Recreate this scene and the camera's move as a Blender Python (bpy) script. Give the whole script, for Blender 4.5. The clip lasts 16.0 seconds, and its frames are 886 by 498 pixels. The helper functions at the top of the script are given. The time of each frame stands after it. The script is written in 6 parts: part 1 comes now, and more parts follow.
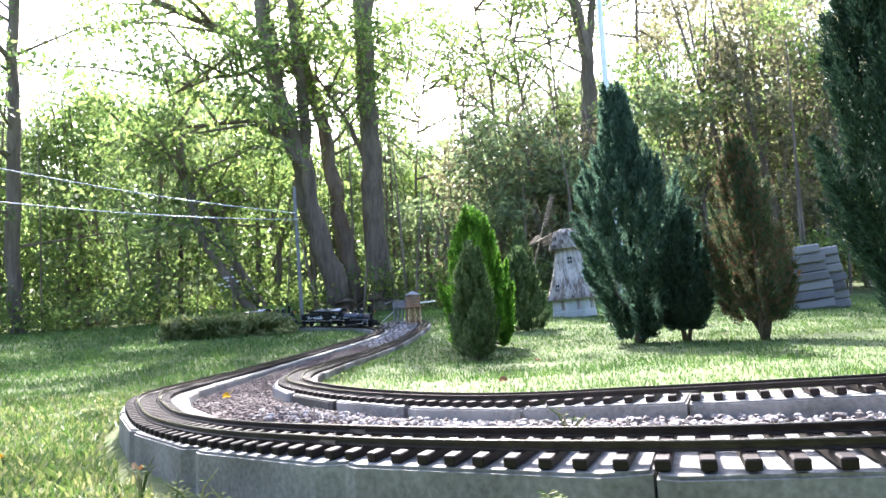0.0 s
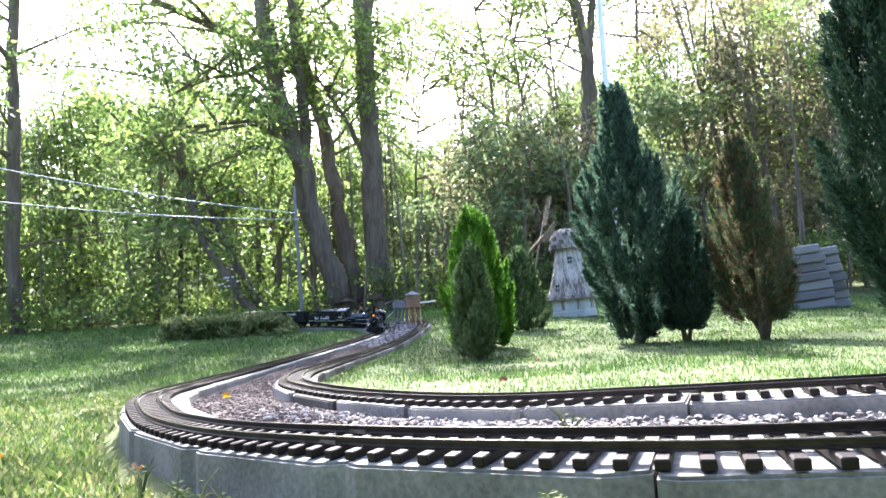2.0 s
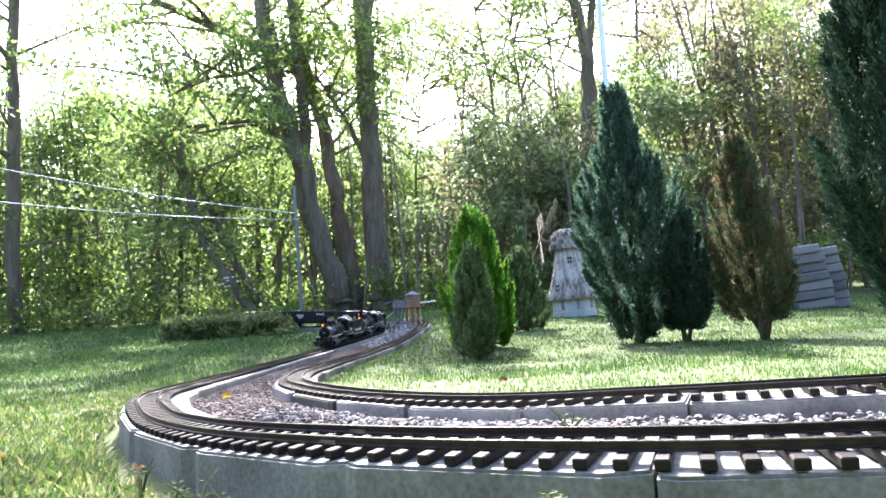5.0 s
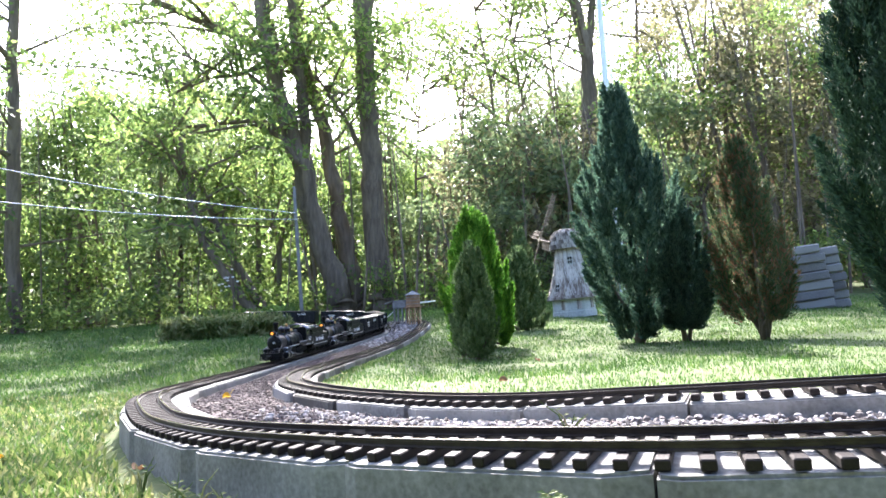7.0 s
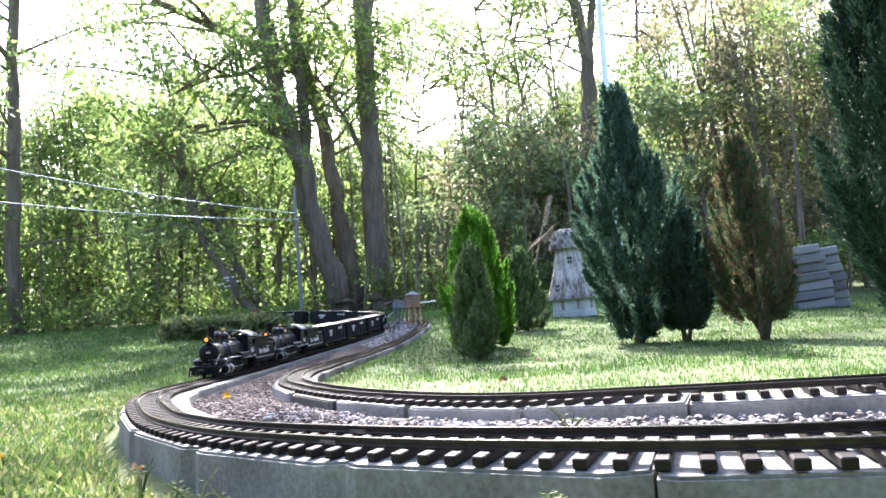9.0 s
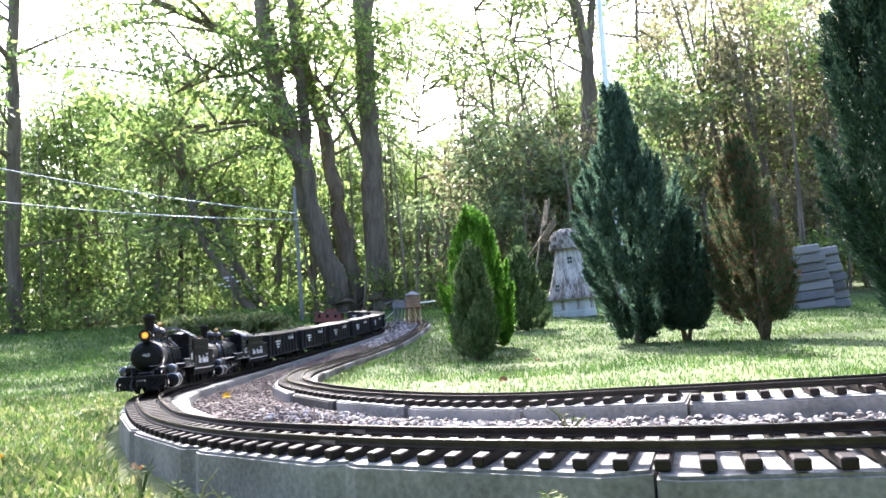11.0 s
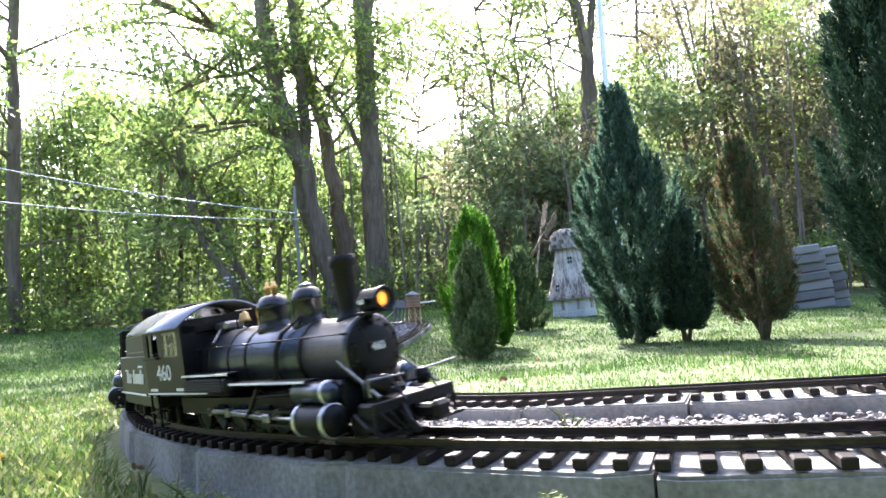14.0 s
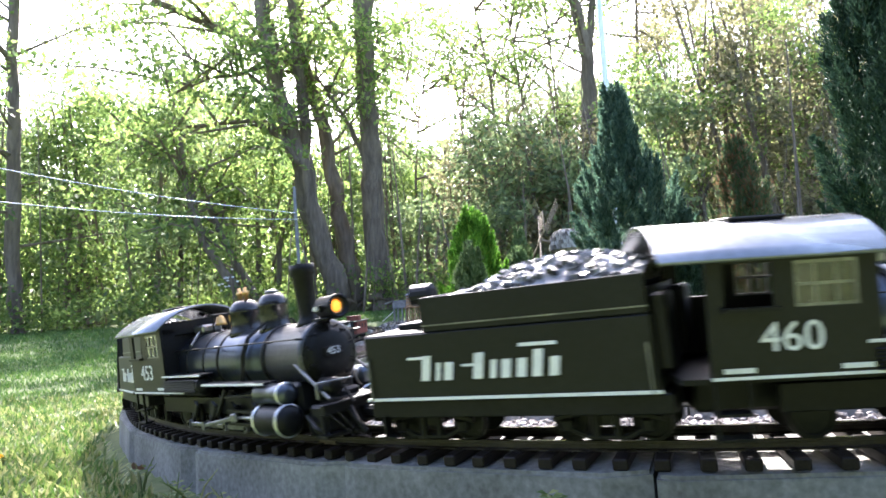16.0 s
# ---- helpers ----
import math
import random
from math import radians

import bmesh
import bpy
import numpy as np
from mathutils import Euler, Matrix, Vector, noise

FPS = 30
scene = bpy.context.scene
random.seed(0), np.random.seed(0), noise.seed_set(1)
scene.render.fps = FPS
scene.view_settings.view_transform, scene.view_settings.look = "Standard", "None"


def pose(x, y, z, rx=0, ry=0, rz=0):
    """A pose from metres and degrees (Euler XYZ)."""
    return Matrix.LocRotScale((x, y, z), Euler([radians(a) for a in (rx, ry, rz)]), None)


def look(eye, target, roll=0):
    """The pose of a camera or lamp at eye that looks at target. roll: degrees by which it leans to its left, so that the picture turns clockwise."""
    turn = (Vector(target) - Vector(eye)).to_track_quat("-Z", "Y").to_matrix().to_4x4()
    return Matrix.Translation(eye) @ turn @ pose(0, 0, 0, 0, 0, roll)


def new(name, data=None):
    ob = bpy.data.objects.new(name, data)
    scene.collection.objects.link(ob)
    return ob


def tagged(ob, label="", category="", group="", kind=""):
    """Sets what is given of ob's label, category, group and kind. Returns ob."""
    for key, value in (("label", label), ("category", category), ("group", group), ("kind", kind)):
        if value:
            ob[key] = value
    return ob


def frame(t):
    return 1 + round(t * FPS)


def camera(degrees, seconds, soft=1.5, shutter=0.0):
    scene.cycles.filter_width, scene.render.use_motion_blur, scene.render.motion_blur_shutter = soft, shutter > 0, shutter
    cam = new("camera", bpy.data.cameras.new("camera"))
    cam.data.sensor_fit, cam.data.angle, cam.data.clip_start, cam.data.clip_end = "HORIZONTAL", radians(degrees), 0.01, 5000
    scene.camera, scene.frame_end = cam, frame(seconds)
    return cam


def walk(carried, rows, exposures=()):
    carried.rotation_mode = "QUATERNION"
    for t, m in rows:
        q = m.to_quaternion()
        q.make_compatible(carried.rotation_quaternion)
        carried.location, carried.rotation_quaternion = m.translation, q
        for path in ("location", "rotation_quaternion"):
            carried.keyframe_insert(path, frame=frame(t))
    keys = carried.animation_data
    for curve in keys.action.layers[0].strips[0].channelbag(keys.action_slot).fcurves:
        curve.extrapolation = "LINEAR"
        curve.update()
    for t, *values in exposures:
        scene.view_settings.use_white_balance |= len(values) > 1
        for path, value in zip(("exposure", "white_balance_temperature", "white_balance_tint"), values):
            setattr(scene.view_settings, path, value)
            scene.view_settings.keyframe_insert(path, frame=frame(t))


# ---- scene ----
cam = camera(66.3, 16.0, soft=1.6, shutter=0.4)
EYE = (0.0, 0.0, 0.25)
VIEW = look(EYE, (0.0, 10.0, 0.25 + 10.0 * math.tan(radians(6.6))), -3.5)
walk(cam, [(0.0, VIEW), (16.0, VIEW)], [(0.0, 2.54, 5950, 18), (11.0, 2.5, 6000, 18), (13.5, 2.52, 6050, 18), (16.0, 2.74, 6050, 18)])

# ---- daylight ----
SUN_ELEVATION, SUN_AZIMUTH = radians(45), radians(-8)
world = bpy.data.worlds.new("sky")
scene.world = world
world.use_nodes = True
sky = world.node_tree.nodes.new("ShaderNodeTexSky")
sky.sky_type, sky.sun_disc = "NISHITA", False
sky.sun_elevation, sky.sun_rotation = SUN_ELEVATION, SUN_AZIMUTH
sky.air_density, sky.dust_density = 1.0, 4.0
sky_out = world.node_tree.nodes["Background"]
sky_out.inputs["Strength"].default_value = 0.15
world.node_tree.links.new(sky.outputs[0], sky_out.inputs[0])
sun = new("sun", bpy.data.lights.new("sun", "SUN"))
sun.data.energy, sun.data.angle, sun.data.color = 5.0, radians(0.53), (1.0, 0.94, 0.82)
sun_way = Vector((math.sin(SUN_AZIMUTH) * math.cos(SUN_ELEVATION), math.cos(SUN_AZIMUTH) * math.cos(SUN_ELEVATION), math.sin(SUN_ELEVATION)))
sun.matrix_world = look(sun_way * 40, (0, 0, 0))


# ---- materials ----
def material(name, colors, rough=0.6, metal=0.0, scale=20.0, fine=120.0, bump=0.2, per="", translucent=0.0, spec=0.5, stretch=None, depth=0.002, coat=0.0):
    """Colour ramp over two scales of noise, with relief; per: 'object' or 'island' adds a random tone to each piece."""
    m = bpy.data.materials.new(name)
    m.use_nodes = True
    n, ln = m.node_tree.nodes, m.node_tree.links
    b = n["Principled BSDF"]
    b.inputs["Roughness"].default_value, b.inputs["Metallic"].default_value = rough, metal
    b.inputs["Specular IOR Level"].default_value = spec
    b.inputs["Coat Weight"].default_value, b.inputs["Coat Roughness"].default_value = coat, 0.14
    tc, mp = n.new("ShaderNodeTexCoord"), n.new("ShaderNodeMapping")
    ln.new(tc.outputs["Object"], mp.inputs["Vector"])
    if stretch:
        mp.inputs["Scale"].default_value = stretch
    big, small = n.new("ShaderNodeTexNoise"), n.new("ShaderNodeTexNoise")
    big.inputs["Scale"].default_value, small.inputs["Scale"].default_value = scale, fine
    big.inputs["Detail"].default_value, small.inputs["Detail"].default_value = 4, 3
    ln.new(mp.outputs[0], big.inputs["Vector"])
    ln.new(mp.outputs[0], small.inputs["Vector"])
    mix = n.new("ShaderNodeMath")
    mix.operation = "MULTIPLY_ADD"
    mix.inputs[1].default_value = 0.45
    ln.new(small.outputs[0], mix.inputs[0])
    half = n.new("ShaderNodeMath")
    half.operation = "MULTIPLY"
    half.inputs[1].default_value = 0.55
    ln.new(big.outputs[0], half.inputs[0])
    ln.new(half.outputs[0], mix.inputs[2])
    value = mix.outputs[0]
    if per:
        info = n.new("ShaderNodeObjectInfo" if per == "object" else "ShaderNodeNewGeometry")
        shift = n.new("ShaderNodeMath")
        shift.operation = "MULTIPLY_ADD"
        shift.inputs[1].default_value = 0.5
        ln.new(info.outputs["Random" if per == "object" else "Random Per Island"], shift.inputs[0])
        ln.new(value, shift.inputs[2])
        less = n.new("ShaderNodeMath")
        less.operation = "SUBTRACT"
        less.inputs[1].default_value = 0.25
        ln.new(shift.outputs[0], less.inputs[0])
        value = less.outputs[0]
    ramp = n.new("ShaderNodeValToRGB")
    el = ramp.color_ramp.elements
    while len(el) < len(colors):
        el.new(0.5)
    for i, c in enumerate(colors):
        el[i].position = 0.28 + 0.44 * i / max(1, len(colors) - 1)
        el[i].color = (*c, 1)
    ln.new(value, ramp.inputs[0])
    ln.new(ramp.outputs[0], b.inputs["Base Color"])
    if bump:
        bp = n.new("ShaderNodeBump")
        bp.inputs["Strength"].default_value, bp.inputs["Distance"].default_value = bump, depth
        ln.new(mix.outputs[0], bp.inputs["Height"])
        ln.new(bp.outputs[0], b.inputs["Normal"])
    if translucent:
        tr, ms = n.new("ShaderNodeBsdfTranslucent"), n.new("ShaderNodeMixShader")
        ln.new(ramp.outputs[0], tr.inputs[0])
        ms.inputs[0].default_value = translucent
        ln.new(b.outputs[0], ms.inputs[1])
        ln.new(tr.outputs[0], ms.inputs[2])
        ln.new(ms.outputs[0], n["Material Output"].inputs["Surface"])
    return m


def glow(name, color, strength):
    m = bpy.data.materials.new(name)
    m.use_nodes = True
    b = m.node_tree.nodes["Principled BSDF"]
    b.inputs["Base Color"].default_value = (*color, 1)
    b.inputs["Emission Color"].default_value = (*color, 1)
    b.inputs["Emission Strength"].default_value = strength
    return m


M_LAWN = material("lawn_soil", [(0.035, 0.05, 0.012), (0.07, 0.10, 0.025), (0.12, 0.13, 0.05)], 0.95, scale=3, fine=60, bump=0.6, depth=0.01)
M_GRASS = material("grass", [(0.035, 0.09, 0.014), (0.07, 0.15, 0.026), (0.135, 0.205, 0.05)], 0.6, scale=0.9, fine=9, bump=0, per="island", translucent=0.45)
M_WEED = material("weeds", [(0.08, 0.13, 0.03), (0.17, 0.22, 0.06), (0.30, 0.30, 0.13)], 0.6, scale=3, fine=30, bump=0, per="island", translucent=0.4)
M_CONCRETE = material("concrete", [(0.07, 0.07, 0.058), (0.17, 0.17, 0.156), (0.29, 0.29, 0.275)], 0.8, scale=9, fine=160, bump=0.5, depth=0.002)
M_OLDKERB = material("old_concrete", [(0.07, 0.065, 0.055), (0.16, 0.155, 0.14), (0.28, 0.275, 0.26)], 0.85, scale=10, fine=150, bump=0.6, per="object", depth=0.003)
M_SLAB = material("slab", [(0.09, 0.09, 0.094), (0.15, 0.15, 0.154), (0.22, 0.22, 0.22)], 0.9, scale=6, fine=120, bump=0.5, per="object")
M_TIE = material("tie_plastic", [(0.008, 0.006, 0.005), (0.016, 0.012, 0.010), (0.032, 0.025, 0.02)], 0.6, scale=60, fine=400, bump=0.3, spec=0.2, stretch=(1, 0.15, 1), depth=0.001)
M_RAIL = material("rail_brass", [(0.012, 0.009, 0.007), (0.025, 0.018, 0.014), (0.05, 0.038, 0.028)], 0.45, 0.0, scale=30, fine=200, bump=0.1, spec=0.35)
M_RAILTOP = material("rail_head", [(0.16, 0.145, 0.125), (0.32, 0.29, 0.25)], 0.22, 1.0, scale=40, fine=300, bump=0.05)
M_JOINER = material("dull_joiner", [(0.06, 0.045, 0.03), (0.11, 0.085, 0.06), (0.18, 0.14, 0.10)], 0.5, 0.4, scale=40, fine=250, bump=0.1)
M_GRAVEL = material("gravel", [(0.07, 0.06, 0.055), (0.18, 0.16, 0.15), (0.36, 0.345, 0.335)], 0.9, scale=30, fine=200, bump=0.4, per="island")
M_MULCH = material("mulch", [(0.035, 0.026, 0.025), (0.075, 0.056, 0.053), (0.15, 0.122, 0.114)], 0.95, scale=25, fine=150, bump=0.8, depth=0.006)
M_CHIP = material("chips", [(0.035, 0.026, 0.025), (0.08, 0.06, 0.057), (0.16, 0.13, 0.122)], 0.9, scale=25, fine=150, bump=0.4, per="island")
M_BARK = material("bark", [(0.06, 0.048, 0.036), (0.145, 0.115, 0.086), (0.235, 0.195, 0.15)], 0.95, scale=7, fine=26, bump=1.0, stretch=(1, 1, 0.18), depth=0.03)
M_LEAF = material("leaf", [(0.09, 0.15, 0.045), (0.18, 0.27, 0.075), (0.29, 0.37, 0.11)], 0.5, scale=0.6, fine=5, bump=0, per="island", translucent=0.72)
M_LEAF_DARK = material("leaf_dark", [(0.11, 0.16, 0.08), (0.19, 0.26, 0.12), (0.29, 0.35, 0.16)], 0.42, scale=0.6, fine=5, bump=0, per="island", translucent=0.68)
M_LEAF_DRY = material("leaf_dry", [(0.13, 0.13, 0.075), (0.22, 0.21, 0.11), (0.32, 0.29, 0.17)], 0.6, scale=0.6, fine=5, bump=0, per="island", translucent=0.65)
M_FAR = material("far_leaf", [(0.13, 0.17, 0.09), (0.20, 0.26, 0.12), (0.28, 0.34, 0.16)], 0.7, scale=0.5, fine=4, bump=0, per="island", translucent=0.7)
# very dark, so the added leaf screen out of view throws little light back
M_SCREEN = material("screen_leaf", [(0.008, 0.014, 0.006), (0.016, 0.026, 0.01), (0.03, 0.045, 0.018)], 0.7, scale=0.5, fine=4, bump=0, per="island")
M_THUJA = material("bright_conifer", [(0.07, 0.19, 0.02), (0.14, 0.33, 0.035), (0.25, 0.45, 0.06)], 0.55, scale=4, fine=25, bump=0, spec=0.15, per="island", translucent=0.6)
M_SPRUCE = material("blue_conifer", [(0.032, 0.072, 0.05), (0.07, 0.13, 0.088), (0.13, 0.215, 0.145)], 0.6, scale=7, fine=30, bump=0, spec=0.25, per="island", translucent=0.55)
# darker needles: the backlit, self-shaded look is put into the colour
M_BACKLIT = material("backlit_conifer", [(0.014, 0.032, 0.02), (0.026, 0.055, 0.034), (0.045, 0.085, 0.052)], 0.65, scale=4, fine=25, bump=0, spec=0.1, per="island", translucent=0.2)
M_JUNIPER = material("grey_conifer", [(0.07, 0.12, 0.045), (0.13, 0.20, 0.075), (0.21, 0.27, 0.125)], 0.6, scale=4, fine=25, bump=0, spec=0.15, per="island", translucent=0.45)
M_BROWN = material("browning_conifer", [(0.05, 0.09, 0.042), (0.085, 0.13, 0.06), (0.21, 0.11, 0.065)], 0.6, scale=5, fine=14, bump=0, spec=0.15, per="island", translucent=0.4)
M_BLACK = material("black_paint", [(0.003, 0.003, 0.0034), (0.006, 0.006, 0.0065), (0.011, 0.011, 0.0115)], 0.45, scale=20, fine=200, bump=0.08, spec=0.2)
M_GLOSS = material("gloss_black", [(0.006, 0.006, 0.007), (0.010, 0.010, 0.012), (0.016, 0.016, 0.018)], 0.25, scale=20, fine=200, bump=0.04, spec=0.5)
M_BOILER = material("boiler_jacket", [(0.05, 0.058, 0.072), (0.075, 0.086, 0.105), (0.10, 0.115, 0.14)], 0.30, 0.85, scale=14, fine=180, bump=0.04)
M_DARKCOAL = material("dark_coal", [(0.006, 0.006, 0.007), (0.015, 0.015, 0.017), (0.04, 0.04, 0.042)], 0.5, scale=60, fine=300, bump=0.6, spec=0.3)
M_SMOKEBOX = material("smokebox_graphite", [(0.06, 0.06, 0.062), (0.10, 0.10, 0.104), (0.15, 0.15, 0.155)], 0.38, 0.8, scale=18, fine=200, bump=0.1)
M_DOOR = material("dark_front_paint", [(0.004, 0.004, 0.0038), (0.007, 0.007, 0.0065), (0.012, 0.0115, 0.0105)], 0.5, 0.0, scale=18, fine=200, bump=0.15, spec=0.18)
M_BRIGHT = material("bright_steel", [(0.40, 0.40, 0.40), (0.55, 0.55, 0.55), (0.68, 0.68, 0.68)], 0.3, 0.9, scale=40, fine=250, bump=0.05)
M_GREEN = material("cab_paint", [(0.0034, 0.0036, 0.0034), (0.006, 0.0064, 0.0058), (0.010, 0.0105, 0.0095)], 0.42, scale=15, fine=180, bump=0.06, spec=0.25)
# cab roof: tone raised so the colour carries the sky's reflection
M_ROOF = material("roof_sky_sheen", [(0.15, 0.16, 0.17), (0.22, 0.23, 0.25), (0.30, 0.31, 0.33)], 0.22, 0.6, scale=15, fine=150, bump=0.05)
M_CARBLACK = material("car_paint", [(0.006, 0.006, 0.008), (0.011, 0.011, 0.013), (0.02, 0.02, 0.022)], 0.5, scale=25, fine=250, bump=0.2, spec=0.25)
M_CARROOF = material("car_roof", [(0.02, 0.02, 0.022), (0.04, 0.04, 0.042), (0.07, 0.07, 0.07)], 0.3, scale=15, fine=150, bump=0.1)
M_RED = material("dull_red_paint", [(0.12, 0.03, 0.02), (0.19, 0.05, 0.035), (0.26, 0.08, 0.06)], 0.6, scale=25, fine=200, bump=0.15)
M_STEEL = material("worn_steel", [(0.08, 0.08, 0.08), (0.15, 0.15, 0.15), (0.28, 0.28, 0.27)], 0.35, 0.7, scale=40, fine=250, bump=0.1)
M_WHITE = material("white_paint", [(0.55, 0.55, 0.53), (0.72, 0.72, 0.70), (0.8, 0.8, 0.78)], 0.5, scale=30, fine=250, bump=0.05)
M_BRASS = material("brass", [(0.35, 0.20, 0.07), (0.55, 0.34, 0.13), (0.7, 0.46, 0.2)], 0.3, 1.0, scale=30, fine=200, bump=0.05)
M_COAL = material("coal", [(0.03, 0.03, 0.033), (0.10, 0.10, 0.105), (0.30, 0.30, 0.31)], 0.3, scale=40, fine=200, bump=0.4, per="island")
M_MILL = material("weathered_white_wood", [(0.035, 0.025, 0.02), (0.13, 0.10, 0.08), (0.52, 0.50, 0.46), (0.68, 0.66, 0.62)], 0.9, scale=22, fine=120, bump=0.5, stretch=(1, 1, 0.05))
M_MILLBASE = material("mill_base_paint", [(0.24, 0.26, 0.25), (0.42, 0.45, 0.43), (0.58, 0.60, 0.57)], 0.9, scale=8, fine=70, bump=0.4)
M_SHINGLE = material("grey_shingle", [(0.07, 0.06, 0.05), (0.19, 0.17, 0.15), (0.36, 0.34, 0.31)], 0.95, scale=20, fine=120, bump=0.5, per="object")
M_SAIL = material("sail_wood", [(0.09, 0.07, 0.045), (0.17, 0.13, 0.09), (0.27, 0.22, 0.16)], 0.85, scale=20, fine=120, bump=0.4)
M_TANK = material("tank_wood", [(0.20, 0.11, 0.055), (0.34, 0.20, 0.11), (0.46, 0.30, 0.18)], 0.8, scale=25, fine=160, bump=0.4, stretch=(1, 1, 0.2), per="object")
M_GREYWOOD = material("grey_wood", [(0.10, 0.10, 0.10), (0.20, 0.20, 0.20), (0.34, 0.34, 0.33)], 0.85, scale=25, fine=160, bump=0.4)
M_POLE = material("galvanised_pole", [(0.10, 0.105, 0.11), (0.16, 0.165, 0.17), (0.22, 0.225, 0.23)], 0.5, 0.5, scale=12, fine=120, bump=0.1)
M_MAST = material("pale_mast", [(0.55, 0.62, 0.66), (0.68, 0.74, 0.78), (0.78, 0.82, 0.85)], 0.35, 0.1, scale=8, fine=100, bump=0.05)
M_WIRE = material("aluminium_wire", [(0.7, 0.7, 0.7), (0.85, 0.85, 0.85)], 0.18, 1.0, scale=60, fine=300, bump=0.3)
M_YELLOW = material("yellow_leaf", [(0.45, 0.27, 0.02), (0.65, 0.43, 0.04), (0.75, 0.55, 0.10)], 0.6, scale=40, fine=200, bump=0.1, translucent=0.4)
M_DEADLEAF = material("dead_leaf", [(0.12, 0.07, 0.035), (0.20, 0.12, 0.065), (0.30, 0.20, 0.12)], 0.7, scale=40, fine=200, bump=0.1, translucent=0.3)
M_LAMP = glow("headlamp_glow", (1.0, 0.33, 0.03), 0.36)
M_GLASS = bpy.data.materials.new("window_glass")
M_GLASS.use_nodes = True
M_GLASS.node_tree.nodes["Principled BSDF"].inputs["Transmission Weight"].default_value = 1.0
M_GLASS.node_tree.nodes["Principled BSDF"].inputs["Roughness"].default_value = 0.05


# ---- mesh helpers ----
def part(name, bm, mat, parent=None, label="", smooth=False):
    me = bpy.data.meshes.new(name)
    bm.to_mesh(me)
    bm.free()
    me.materials.append(mat)
    if smooth:
        for p in me.polygons:
            p.use_smooth = True
    ob = new(name, me)
    if parent:
        ob.parent = parent
    if label:
        tagged(ob, label)
    return ob


def box(bm, size, at=(0, 0, 0), bevel=0.0, m=None):
    r = bmesh.ops.create_cube(bm, size=1.0, matrix=(m or Matrix()) @ Matrix.Translation(at) @ Matrix.Diagonal((*size, 1)))
    if bevel:
        edges = list({e for v in r["verts"] for e in v.link_edges})
        bmesh.ops.bevel(bm, geom=edges, offset=bevel, segments=1, affect="EDGES")


def rod(bm, a, b, r, r2=None, seg=12):
    a, b = Vector(a), Vector(b)
    q = (b - a).to_track_quat("Z", "Y").to_matrix().to_4x4()
    bmesh.ops.create_cone(bm, cap_ends=True, segments=seg, radius1=r, radius2=r if r2 is None else r2, depth=(b - a).length, matrix=Matrix.Translation((a + b) / 2) @ q)


def lathe(bm, profile, m=None, seg=24):
    """A turned body about z: profile of (radius, height)."""
    m = m or Matrix()
    rings = []
    for r, z in profile:
        rings.append([bm.verts.new(m @ Vector((r * math.cos(2 * math.pi * i / seg), r * math.sin(2 * math.pi * i / seg), z))) for i in range(seg)])
    for a, b in zip(rings, rings[1:]):
        for i in range(seg):
            bm.faces.new((a[i], a[(i + 1) % seg], b[(i + 1) % seg], b[i]))
    bm.faces.new(rings[0][::-1])
    bm.faces.new(rings[-1])


def tube(bm, points, radii, seg=8):
    """A tapered limb along points."""
    rings = []
    for i, p in enumerate(points):
        d = (Vector(points[min(i + 1, len(points) - 1)]) - Vector(points[max(i - 1, 0)])).normalized()
        q = d.to_track_quat("Z", "Y").to_matrix()
        rings.append([bm.verts.new(Vector(p) + q @ Vector((radii[i] * math.cos(2 * math.pi * k / seg), radii[i] * math.sin(2 * math.pi * k / seg), 0))) for k in range(seg)])
    for a, b in zip(rings, rings[1:]):
        for k in range(seg):
            bm.faces.new((a[k], a[(k + 1) % seg], b[(k + 1) % seg], b[k]))
    bm.faces.new(rings[0][::-1])
    bm.faces.new(rings[-1])


def flat_mesh(name, verts, size, mat, parent=None, smooth=False):
    """A mesh of separate polygons with the same number of corners, from an array of corners."""
    me = bpy.data.meshes.new(name)
    verts = np.asarray(verts, dtype=np.float32).reshape(-1, 3)
    count = len(verts) // size
    me.vertices.add(len(verts))
    me.vertices.foreach_set("co", verts.ravel())
    me.loops.add(len(verts))
    me.loops.foreach_set("vertex_index", np.arange(len(verts), dtype=np.int32))
    me.polygons.add(count)
    me.polygons.foreach_set("loop_start", np.arange(0, len(verts), size, dtype=np.int32))
    me.update(calc_edges=True)
    me.materials.append(mat)
    ob = new(name, me)
    if parent:
        ob.parent = parent
    return ob


rng = np.random.default_rng(7)


def unit(v):
    return v / np.maximum(np.linalg.norm(v, axis=-1, keepdims=True), 1e-9)


def leaf_quads(centres, length, width, up=0.0, lean=None, spread=1.0):
    """Diamond leaves at the centres, turned at random; up and lean draw their length to a direction."""
    n = len(centres)
    d = rng.normal(size=(n, 3)) * spread
    if lean is not None:
        d += lean
    d[:, 2] += up
    d = unit(d)
    s = unit(np.cross(d, rng.normal(size=(n, 3))))
    k = rng.uniform(0.6, 1.4, size=(n, 1))
    a, b = d * length * k * 0.5, s * width * k * 0.5
    return np.stack([centres - a, centres + b - a * 0.1, centres + a, centres - b - a * 0.1], axis=1)


